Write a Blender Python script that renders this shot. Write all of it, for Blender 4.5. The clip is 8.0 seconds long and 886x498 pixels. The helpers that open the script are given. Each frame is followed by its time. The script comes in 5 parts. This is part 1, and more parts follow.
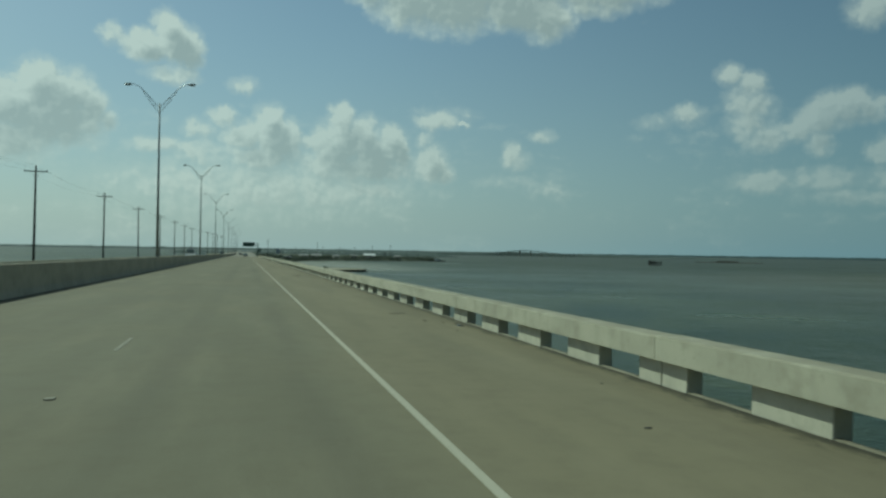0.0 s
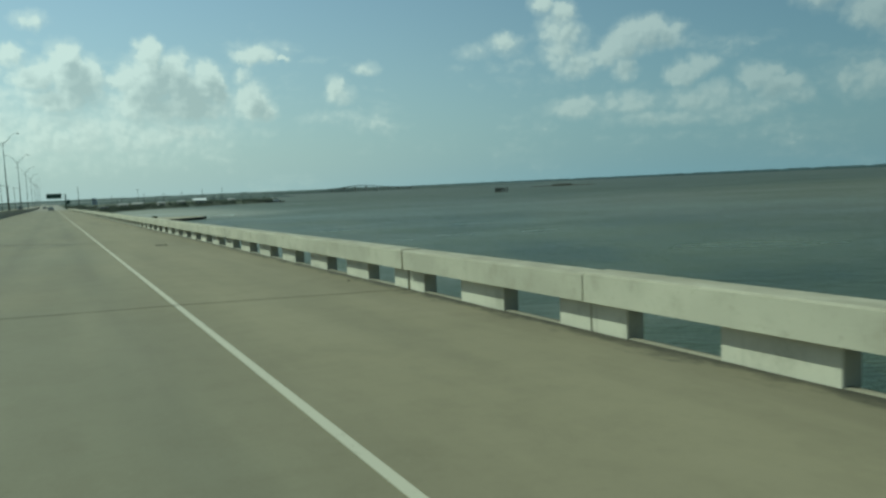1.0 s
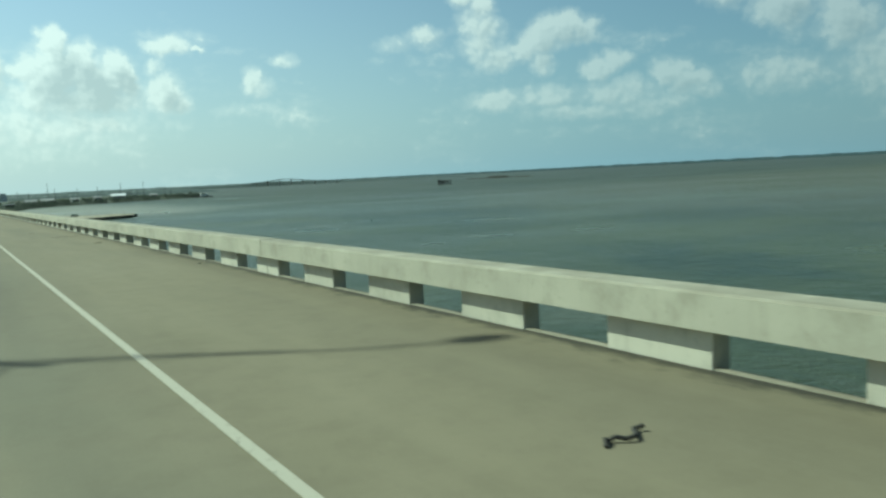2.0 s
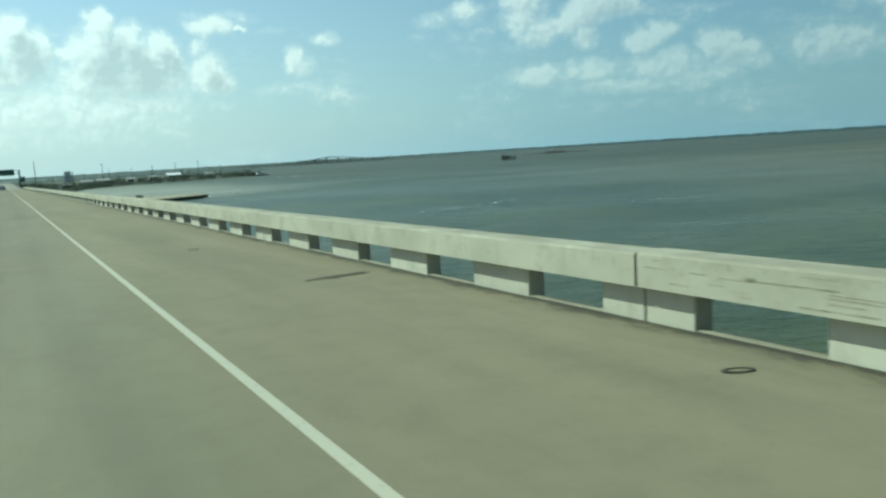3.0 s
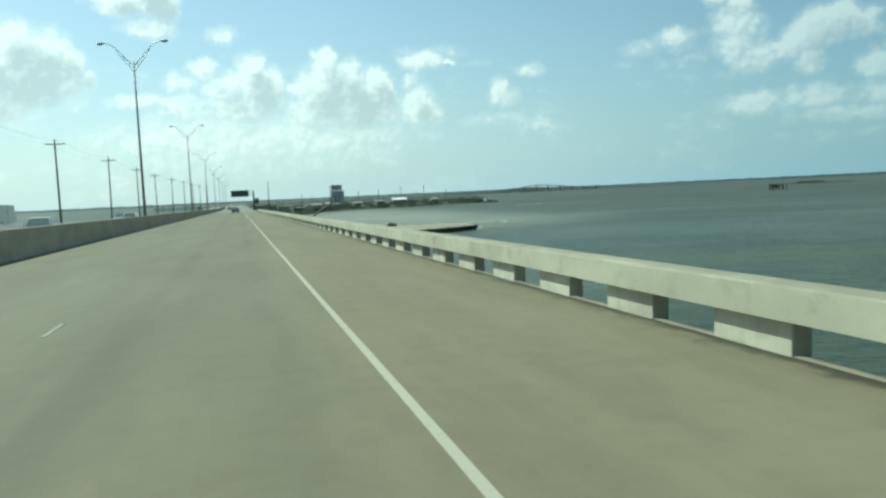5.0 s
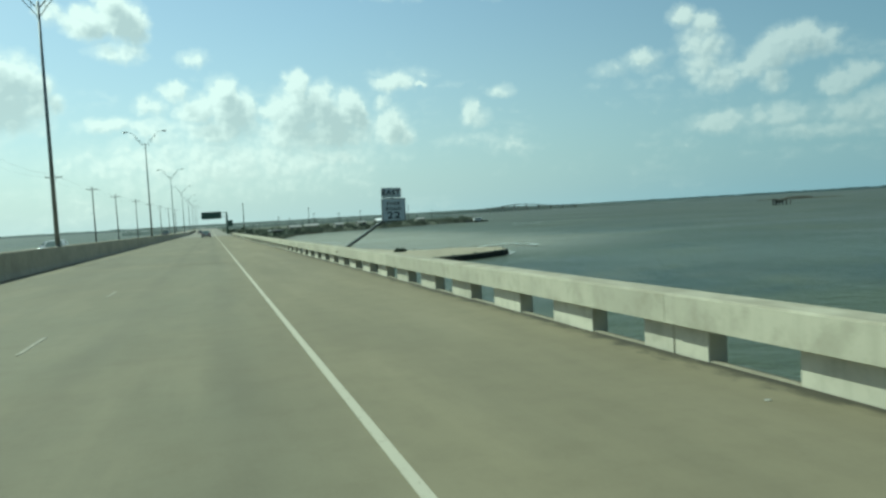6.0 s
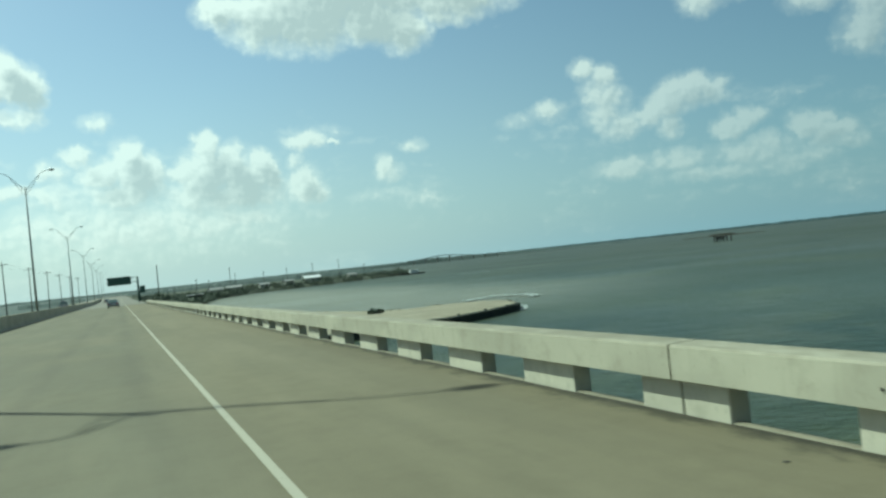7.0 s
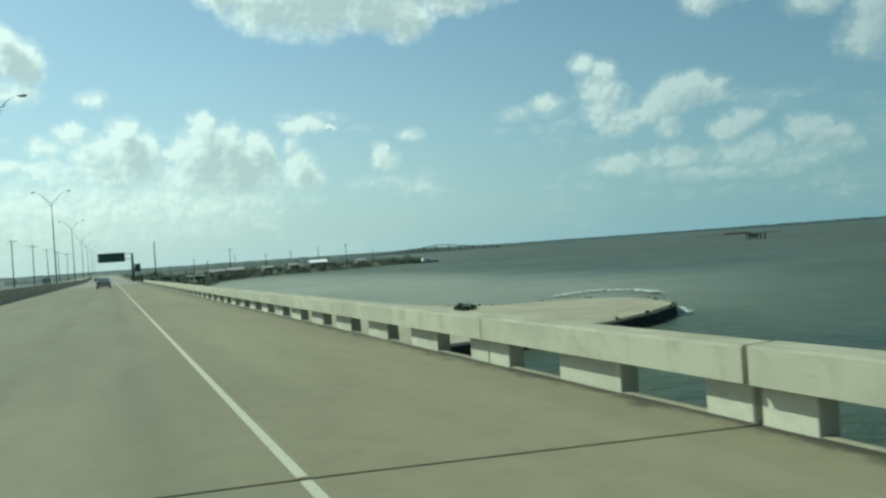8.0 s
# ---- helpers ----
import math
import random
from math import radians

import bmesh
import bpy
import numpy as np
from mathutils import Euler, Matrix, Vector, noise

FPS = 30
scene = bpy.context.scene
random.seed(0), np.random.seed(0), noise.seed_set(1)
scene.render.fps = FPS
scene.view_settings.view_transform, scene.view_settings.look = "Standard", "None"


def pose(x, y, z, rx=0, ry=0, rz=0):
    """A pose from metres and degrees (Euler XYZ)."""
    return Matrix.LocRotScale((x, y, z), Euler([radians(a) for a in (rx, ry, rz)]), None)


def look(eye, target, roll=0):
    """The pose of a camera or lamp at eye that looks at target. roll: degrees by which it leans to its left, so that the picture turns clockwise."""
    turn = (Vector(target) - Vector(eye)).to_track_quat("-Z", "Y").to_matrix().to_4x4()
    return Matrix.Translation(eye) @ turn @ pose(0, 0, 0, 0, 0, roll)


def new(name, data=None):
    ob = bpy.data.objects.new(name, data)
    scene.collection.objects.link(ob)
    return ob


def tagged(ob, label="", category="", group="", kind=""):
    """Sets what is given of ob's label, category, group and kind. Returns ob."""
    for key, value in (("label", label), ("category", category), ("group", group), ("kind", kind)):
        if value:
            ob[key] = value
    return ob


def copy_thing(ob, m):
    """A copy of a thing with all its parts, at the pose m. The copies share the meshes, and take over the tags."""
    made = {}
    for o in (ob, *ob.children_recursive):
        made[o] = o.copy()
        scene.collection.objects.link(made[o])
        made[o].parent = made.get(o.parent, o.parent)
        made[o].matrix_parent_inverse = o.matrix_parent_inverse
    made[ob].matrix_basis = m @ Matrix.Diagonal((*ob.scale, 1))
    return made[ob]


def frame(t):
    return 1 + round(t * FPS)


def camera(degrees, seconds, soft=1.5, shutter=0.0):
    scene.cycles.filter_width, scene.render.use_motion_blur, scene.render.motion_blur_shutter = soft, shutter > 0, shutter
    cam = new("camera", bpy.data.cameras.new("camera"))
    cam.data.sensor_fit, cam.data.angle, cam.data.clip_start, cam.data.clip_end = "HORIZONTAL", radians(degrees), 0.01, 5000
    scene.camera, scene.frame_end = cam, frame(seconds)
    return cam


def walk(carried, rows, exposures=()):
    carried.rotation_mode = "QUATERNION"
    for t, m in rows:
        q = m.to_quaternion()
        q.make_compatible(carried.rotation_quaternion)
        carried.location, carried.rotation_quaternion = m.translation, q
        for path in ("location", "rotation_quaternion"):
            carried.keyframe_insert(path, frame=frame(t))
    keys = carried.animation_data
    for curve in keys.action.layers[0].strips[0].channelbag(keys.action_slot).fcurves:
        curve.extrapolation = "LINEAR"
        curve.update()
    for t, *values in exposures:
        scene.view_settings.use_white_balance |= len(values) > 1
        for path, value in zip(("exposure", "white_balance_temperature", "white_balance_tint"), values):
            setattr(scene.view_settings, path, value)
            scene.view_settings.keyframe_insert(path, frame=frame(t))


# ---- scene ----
cam = camera(61.0, 8.0, soft=2.6, shutter=0.04)
PATH = [
    (0.0, pose(-1.732, 0.010, 1.645, 90.19, -0.95, -14.66)),
    (0.2, pose(-1.728, 5.420, 1.631, 89.31, -0.54, -18.67)),
    (0.5, pose(-1.674, 13.446, 1.624, 85.88, 1.51, -22.76)),
    (0.7, pose(-1.689, 18.737, 1.580, 85.42, 2.30, -24.57)),
    (1.0, pose(-1.608, 26.697, 1.475, 85.08, 2.48, -27.47)),
    (1.2, pose(-1.606, 32.013, 1.444, 84.36, 2.62, -29.12)),
    (1.5, pose(-1.551, 39.652, 1.435, 84.53, 2.68, -32.14)),
    (1.7, pose(-1.518, 45.135, 1.404, 84.56, 2.96, -33.49)),
    (2.8, pose(-1.405, 74.145, 1.179, 83.13, 3.13, -31.05)),
    (3.0, pose(-1.454, 79.432, 1.152, 82.73, 3.44, -30.28)),
    (3.2, pose(-1.453, 84.754, 1.111, 82.12, 3.27, -30.48)),
    (3.5, pose(-1.420, 92.655, 1.052, 82.35, 4.00, -28.63)),
    (3.7, pose(-1.402, 97.797, 1.024, 82.24, 4.35, -26.76)),
    (4.0, pose(-1.404, 105.687, 0.980, 82.72, 4.60, -23.84)),
    (4.2, pose(-1.362, 110.956, 0.911, 83.96, 4.35, -20.51)),
    (4.5, pose(-1.292, 118.824, 0.862, 84.67, 3.19, -16.48)),
    (4.7, pose(-1.261, 123.963, 0.848, 85.33, 2.75, -14.99)),
    (5.8, pose(-1.085, 152.819, 0.673, 86.29, 2.42, -16.84)),
    (6.0, pose(-1.085, 157.946, 0.659, 87.16, 3.28, -17.21)),
    (6.2, pose(-1.072, 163.146, 0.629, 89.30, 4.81, -17.89)),
    (6.5, pose(-1.058, 171.013, 0.549, 90.08, 6.87, -18.84)),
    (6.7, pose(-1.087, 176.060, 0.535, 89.64, 5.35, -21.38)),
    (7.0, pose(-1.094, 183.727, 0.525, 90.72, 6.05, -23.45)),
    (7.2, pose(-1.100, 188.819, 0.511, 90.93, 5.84, -24.14)),
    (7.5, pose(-1.155, 196.475, 0.446, 90.97, 6.83, -23.44)),
    (7.7, pose(-1.159, 201.588, 0.382, 90.10, 6.32, -23.20)),
    (8.0, pose(-1.201, 209.065, 0.332, 89.94, 4.02, -23.96)),
]
EXPOSURE = [(0.0, -0.6, 5780, -23), (0.7, -0.35, 5780, -23), (1.6, 0.08, 5760, -23), (3.0, 0.28, 5560, -23), (4.0, 0.30, 5560, -23), (4.7, 0.34, 5660, -20), (5.8, 0.2, 5740, -23), (8.0, 0.15, 5780, -23)]
walk(cam, PATH, EXPOSURE)

# ---- light: sun ahead on the left, high; hazy sky with fair-weather clouds ----
SUN_AZ, SUN_EL = -37.3, 46.2  # degrees clockwise from the road's direction, and above the horizon
GRADE = 0.005987              # the deck falls gently ahead
WATER = -5.68


def node(tree, kind, *inputs):
    """A node of that kind; an input is a value, a socket or None."""
    made = tree.nodes.new(kind)
    for i, value in enumerate(inputs):
        if value is None:
            continue
        if isinstance(value, bpy.types.NodeSocket):
            tree.links.new(value, made.inputs[i])
        else:
            made.inputs[i].default_value = value
    return made


def calc(tree, operation, *inputs):
    made = node(tree, "ShaderNodeMath", *inputs)
    made.operation = operation
    return made.outputs[0]


def vcalc(tree, operation, *inputs):
    made = node(tree, "ShaderNodeVectorMath", *inputs)
    made.operation = operation
    return made.outputs[1] if operation in ("DOT_PRODUCT", "LENGTH") else made.outputs[0]


def ramp(tree, value, low, high, to_low=0.0, to_high=1.0, smooth=True):
    made = node(tree, "ShaderNodeMapRange", value, low, high, to_low, to_high)
    made.interpolation_type = "SMOOTHSTEP" if smooth else "LINEAR"
    return made.outputs[0]


def blend(tree, factor, a, b):
    made = tree.nodes.new("ShaderNodeMix")
    made.data_type = "RGBA"
    for socket, value in ((made.inputs[0], factor), (made.inputs[6], a), (made.inputs[7], b)):
        if isinstance(value, bpy.types.NodeSocket):
            tree.links.new(value, socket)
        else:
            socket.default_value = value if isinstance(value, float) else (*value[:3], 1.0)
    return made.outputs[2]


def noise_of(tree, vector, scale, detail=4.0, rough=0.55, color=False):
    made = node(tree, "ShaderNodeTexNoise", vector, None, scale, detail, rough)
    return made.outputs["Color" if color else "Fac"]


def cloud_group():
    """Cloud over azimuth and elevation in degrees: cumulus heaps as sums of puffs with billowed edges. Gives the ragged thickness and the smooth body."""
    g = bpy.data.node_groups.new("cloud_field", "ShaderNodeTree")
    g.interface.new_socket("Place", in_out="INPUT", socket_type="NodeSocketVector")
    g.interface.new_socket("Thickness", in_out="OUTPUT", socket_type="NodeSocketFloat")
    g.interface.new_socket("Body", in_out="OUTPUT", socket_type="NodeSocketFloat")
    gin, gout = g.nodes.new("NodeGroupInput"), g.nodes.new("NodeGroupOutput")
    place = gin.outputs[0]
    w1 = vcalc(g, "SUBTRACT", noise_of(g, place, 0.35, 3.0, color=True), (0.5, 0.5, 0.5))
    w2 = vcalc(g, "SUBTRACT", noise_of(g, place, 1.3, 4.0, color=True), (0.5, 0.5, 0.5))
    warped = vcalc(g, "ADD", place, vcalc(g, "MULTIPLY", w1, (1.3, 0.9, 0)))
    warped = vcalc(g, "ADD", warped, vcalc(g, "MULTIPLY", w2, (0.9, 0.8, 0)))
    state = {"field": None}

    def puff(az, el, ra, re, weight=1.0):
        d = vcalc(g, "MULTIPLY", vcalc(g, "SUBTRACT", warped, (az, el, 0)), (0.86 / ra, 0.86 / re, 0))
        v = calc(g, "SUBTRACT", weight, vcalc(g, "DOT_PRODUCT", d, d))
        state["field"] = v if state["field"] is None else calc(g, "SMOOTH_MAX", state["field"], v, 0.25)

    # the broad bank overhead
    puff(8.8, 19.2, 1.6, 1.0, 0.95), puff(11.7, 18.4, 2.4, 1.6), puff(15.1, 18.6, 3.9, 2.0), puff(19.6, 18.0, 2.6, 1.5), puff(22.0, 17.3, 2.0, 1.3, 0.95)
    puff(18.5, 20.2, 7.3, 2.2), puff(25.3, 18.0, 2.1, 0.8, 0.6), puff(26.5, 19.3, 4.0, 1.5, 0.9), puff(18.5, 24.0, 9.0, 4.0)
    # the heap on the far side of the road and the torn cloud over it
    puff(-13.6, 10.6, 1.5, 1.5), puff(-11.8, 10.2, 1.3, 1.4), puff(-15.5, 9.1, 1.8, 1.6), puff(-10.4, 9.4, 0.9, 1.1, 0.9), puff(-13.0, 8.8, 2.9, 1.8), puff(-15.6, 7.3, 2.9, 1.5, 0.8), puff(-9.5, 8.6, 0.6, 0.7, 0.7), puff(-18.5, 8.7, 2.6, 2.3)
    puff(-5.8, 15.2, 0.9, 1.1), puff(-4.9, 14.3, 1.4, 1.2), puff(-7.0, 14.0, 1.6, 0.9, 0.95), puff(-7.7, 14.3, 0.9, 0.6, 0.8), puff(-9.3, 14.4, 0.9, 0.8, 0.5), puff(-8.5, 14.2, 0.9, 0.5, 0.45), puff(-5.3, 12.2, 1.7, 0.7, 0.45), puff(-4.2, 13.7, 0.8, 0.9, 0.8), puff(-0.4, 11.7, 1.1, 0.7, 0.4)
    # the main range
    puff(-1.8, 9.6, 1.2, 0.7, 0.45), puff(-3.4, 8.6, 1.3, 0.8, 0.3), puff(1.5, 9.2, 1.0, 1.1), puff(-0.3, 8.2, 1.4, 1.1, 0.85), puff(2.1, 8.0, 1.6, 1.4, 0.95), puff(3.2, 8.5, 0.7, 1.1, 0.8), puff(0.5, 6.7, 2.8, 0.9, 0.7), puff(-6.4, 7.3, 1.9, 0.6, 0.5), puff(5.0, 8.0, 1.0, 0.7, 0.7), puff(-3.3, 6.9, 2.3, 0.9, 0.45)
    puff(6.7, 9.6, 0.9, 1.2), puff(8.3, 8.8, 1.2, 1.2), puff(6.7, 7.8, 1.7, 1.7, 0.95), puff(10.5, 8.4, 0.9, 0.9), puff(9.5, 7.5, 2.0, 1.6), puff(11.2, 7.4, 0.7, 1.3, 0.8), puff(8.4, 6.2, 3.2, 1.0, 0.9), puff(5.6, 6.6, 1.7, 1.1, 0.7)
    puff(13.6, 6.6, 1.2, 1.2, 0.85), puff(13.9, 9.8, 1.5, 0.6, 0.75), puff(15.8, 9.6, 0.8, 0.2, 0.4), puff(13.1, 8.3, 0.7, 0.8, 0.3), puff(14.6, 5.9, 0.9, 0.7, 0.5), puff(8.8, 4.4, 3.8, 0.8, 0.4), puff(5.0, 4.7, 2.5, 0.8, 0.3), puff(1.0, 4.4, 12.0, 2.2, 0.36)
    # lone wisps
    puff(19.9, 7.4, 0.8, 1.0, 0.5), puff(20.4, 6.8, 0.9, 0.8, 0.3), puff(22.2, 8.8, 1.3, 0.5, 0.3), puff(32.6, 10.1, 1.5, 0.8, 0.45), puff(30.2, 9.6, 1.6, 0.7, 0.15)
    # the heaps over the bay
    puff(35.4, 12.7, 1.0, 0.9, 0.5), puff(36.6, 12.1, 1.3, 1.0, 0.45), puff(36.0, 11.2, 1.3, 1.2, 0.45), puff(37.0, 10.4, 1.6, 1.1, 0.45), puff(36.6, 9.2, 1.5, 1.1, 0.52), puff(37.8, 8.2, 1.5, 0.9, 0.6), puff(42.5, 10.2, 1.9, 1.0, 0.85), puff(44.2, 9.9, 1.2, 0.9, 0.75), puff(41.0, 9.4, 1.6, 0.9, 0.75), puff(39.8, 8.7, 1.3, 0.8, 0.6), puff(41.3, 7.7, 0.9, 0.9, 0.5)
    puff(45.2, 7.1, 1.3, 0.8, 0.65), puff(46.6, 7.7, 1.1, 0.7, 0.7), puff(50.3, 6.6, 1.5, 0.9, 0.65), puff(51.5, 5.8, 1.6, 0.9, 0.6), puff(52.6, 5.1, 1.2, 0.7, 0.45), puff(46.9, 5.2, 3.6, 1.1, 0.5), puff(37.6, 5.3, 2.6, 0.8, 0.42), puff(41.4, 5.2, 2.4, 0.9, 0.42), puff(49.0, 4.4, 3.0, 0.9, 0.35), puff(43.5, 4.0, 4.0, 0.7, 0.22)
    puff(54.2, 12.0, 1.7, 1.5, 0.62), puff(55.0, 13.6, 1.9, 1.5, 0.62), puff(51.5, 14.9, 2.2, 1.0, 0.5), puff(57.9, 10.2, 2.1, 1.4, 0.72), puff(61.5, 8.8, 2.2, 1.9, 0.55), puff(57.6, 5.8, 3.4, 1.4, 0.3), puff(66.0, 6.0, 5.0, 2.4, 0.6), puff(44.1, 16.2, 1.6, 1.2, 0.42), puff(47.6, 17.0, 2.4, 1.2, 0.45)
    # thin torn cloud between the heaps
    sep = node(g, "ShaderNodeSeparateXYZ", place)
    thin = ramp(g, noise_of(g, vcalc(g, "MULTIPLY", warped, (0.10, 0.30, 0)), 1.0, 5.0, 0.6), 0.44, 0.70, -1.2, 0.12, smooth=False)
    thin = calc(g, "SUBTRACT", thin, ramp(g, sep.outputs[1], 9.0, 15.0, 0.0, 1.2))
    # the sky goes on the same way all round
    away = ramp(g, calc(g, "ABSOLUTE", calc(g, "SUBTRACT", sep.outputs[0], 24.0)), 44.0, 58.0)
    rest = ramp(g, noise_of(g, place, 0.07, 4.0), 0.50, 0.70, -0.9, 1.0, smooth=False)
    rest = calc(g, "SUBTRACT", rest, calc(g, "MULTIPLY", calc(g, "SUBTRACT", 1.0, away), 2.5))
    body = calc(g, "SMOOTH_MAX", calc(g, "SMOOTH_MAX", state["field"], rest, 0.2), thin, 0.3)
    body = calc(g, "MAXIMUM", body, -1.3)
    # rounded billows at three sizes, and a fine fray
    grain = calc(g, "MULTIPLY", calc(g, "SUBTRACT", noise_of(g, place, 1.6, 5.0, 0.55), 0.5), 0.60)
    for size, depth in ((0.62, 0.62), (1.5, 0.34), (3.4, 0.09)):
        lobes = g.nodes.new("ShaderNodeTexVoronoi")
        lobes.voronoi_dimensions, lobes.feature = "2D", "SMOOTH_F1"
        lobes.inputs["Scale"].default_value, lobes.inputs["Smoothness"].default_value = size, 0.25
        g.links.new(warped, lobes.inputs["Vector"])
        grain = calc(g, "ADD", grain, calc(g, "MULTIPLY", calc(g, "SUBTRACT", 0.46, lobes.outputs["Distance"]), depth))
    g.links.new(calc(g, "ADD", body, grain), gout.inputs[0])
    g.links.new(calc(g, "ADD", body, calc(g, "MULTIPLY", grain, 0.35)), gout.inputs[1])
    return g


def build_world():
    world = bpy.data.worlds.new("sky")
    scene.world = world
    world.use_nodes = True
    t = world.node_tree
    t.nodes.clear()
    sky = t.nodes.new("ShaderNodeTexSky")
    sky.sky_type, sky.sun_disc = "NISHITA", False
    sky.sun_elevation, sky.sun_rotation = radians(SUN_EL), radians(SUN_AZ)
    sky.air_density, sky.dust_density, sky.ozone_density = 1.0, 1.3, 2.2
    way = node(t, "ShaderNodeTexCoord").outputs["Generated"]
    sep = node(t, "ShaderNodeSeparateXYZ", way)
    az = calc(t, "MULTIPLY", calc(t, "ARCTAN2", sep.outputs[0], sep.outputs[1]), 57.2958)
    el = calc(t, "MULTIPLY", calc(t, "ARCSINE", sep.outputs[2]), 57.2958)
    place = node(t, "ShaderNodeCombineXYZ", az, el, 0.0).outputs[0]
    group = cloud_group()

    def field(at):
        made = t.nodes.new("ShaderNodeGroup")
        made.node_tree = group
        t.links.new(at, made.inputs[0])
        return made.outputs

    here, body = field(place)
    near, _ = field(vcalc(t, "ADD", place, (-0.22, 0.30, 0)))
    _, sunward = field(vcalc(t, "ADD", place, (-0.75, 1.15, 0)))
    # heaps crisp on the side towards the sun, dissolving below, with a thin ragged skirt
    relief = ramp(t, calc(t, "SUBTRACT", here, near), -0.50, 0.50)
    facing = ramp(t, calc(t, "SUBTRACT", body, sunward), -0.9, 0.6)
    soft_edge = calc(t, "ADD", -1.05, calc(t, "MULTIPLY", facing, 0.65))
    cover = node(t, "ShaderNodeMapRange", here, soft_edge, calc(t, "ADD", 0.95, calc(t, "MULTIPLY", facing, -0.45)))
    cover.interpolation_type = "SMOOTHSTEP"
    cover = calc(t, "MAXIMUM", cover.outputs[0], ramp(t, calc(t, "ADD", body, calc(t, "MULTIPLY", here, 0.4)), -1.2, 0.7, 0.0, 0.55))
    deep = ramp(t, calc(t, "ADD", calc(t, "ADD", sunward, calc(t, "MULTIPLY", body, 0.5)), calc(t, "MULTIPLY", here, 0.25)), 0.10, 2.1)
    # haze and cloud are brighter towards the sun
    toward = (math.sin(radians(SUN_AZ)) * math.cos(radians(SUN_EL)), math.cos(radians(SUN_AZ)) * math.cos(radians(SUN_EL)), math.sin(radians(SUN_EL)))
    glow = ramp(t, vcalc(t, "DOT_PRODUCT", way, toward), -0.45, 0.65, 0.46, 1.02, smooth=False)
    shade = calc(t, "SUBTRACT", calc(t, "ADD", 0.60, calc(t, "MULTIPLY", relief, 0.66)), calc(t, "MULTIPLY", deep, 1.15))
    shade = calc(t, "MINIMUM", calc(t, "MAXIMUM", shade, 0.0), 1.0)
    cloud = blend(t, shade, CLOUD_DARK, CLOUD_LIGHT)
    haze = calc(t, "POWER", 2.718, calc(t, "MULTIPLY", calc(t, "MAXIMUM", el, 0.0), -1 / 11.0))
    hazy = blend(t, ramp(t, vcalc(t, "DOT_PRODUCT", way, toward), 0.05, 0.62), HAZE_AWAY, HAZE_SUNWARD)
    base = blend(t, calc(t, "MULTIPLY", haze, HAZE_AMOUNT), sky.outputs[0], hazy)
    veil = calc(t, "MULTIPLY", cover, calc(t, "SUBTRACT", 0.95, calc(t, "MULTIPLY", haze, 0.45)))
    veil = calc(t, "MULTIPLY", veil, ramp(t, vcalc(t, "DOT_PRODUCT", way, toward), 0.10, 0.50, 0.62, 1.0))
    final = blend(t, veil, base, cloud)
    final = vcalc(t, "MULTIPLY", final, node(t, "ShaderNodeCombineXYZ", glow, glow, glow).outputs[0])
    out = node(t, "ShaderNodeOutputWorld")
    bg = node(t, "ShaderNodeBackground", final, SKY_STRENGTH)
    t.links.new(bg.outputs[0], out.inputs[0])


SKY_STRENGTH = 0.092
CLOUD_LIGHT, CLOUD_DARK = (9.8, 9.5, 9.1), (5.6, 5.8, 5.8)
HAZE_SUNWARD, HAZE_AWAY, HAZE_AMOUNT = (6.5, 7.2, 7.5), (4.2, 5.9, 7.1), 0.88
build_world()

sun = new("sun", bpy.data.lights.new("sun", "SUN"))
sun.data.energy, sun.data.angle, sun.data.color = 5.0, radians(0.6), (1.0, 0.95, 0.86)
_a, _e = radians(SUN_AZ), radians(SUN_EL)
sun.matrix_world = look((0, 0, 60), (-math.sin(_a) * math.cos(_e), -math.cos(_a) * math.cos(_e), 60 - math.sin(_e)))

# ---- materials ----
def material(name):
    m = bpy.data.materials.new(name)
    m.use_nodes = True
    t = m.node_tree
    return m, t, t.nodes["Principled BSDF"]


def put(t, value, socket):
    if isinstance(value, bpy.types.NodeSocket):
        t.links.new(value, socket)
    else:
        socket.default_value = value


def bump(t, p, height, strength, distance):
    made = node(t, "ShaderNodeBump", strength, distance)
    t.links.new(height, made.inputs["Height"])
    t.links.new(made.outputs[0], p.inputs["Normal"])


def position(t, scale=(1, 1, 1)):
    return vcalc(t, "MULTIPLY", node(t, "ShaderNodeNewGeometry").outputs["Position"], scale)


def plain(name, color, rough=0.6, metal=0.0, vary=0.15, scale=3.0, spec=0.5):
    """One paint or metal with fine and broad unevenness."""
    m, t, p = material(name)
    at = node(t, "ShaderNodeTexCoord").outputs["Object"]
    n = noise_of(t, at, scale, 5.0)
    n2 = noise_of(t, at, scale * 9, 3.0)
    low, high = [c * (1 - vary) for c in color], [min(1.0, c * (1 + vary)) for c in color]
    put(t, blend(t, ramp(t, n, 0.3, 0.7), low, high), p.inputs["Base Color"])
    put(t, ramp(t, n2, 0.3, 0.7, max(0.02, rough - 0.12), min(1.0, rough + 0.1)), p.inputs["Roughness"])
    p.inputs["Metallic"].default_value = metal
    p.inputs["Specular IOR Level"].default_value = spec
    return m


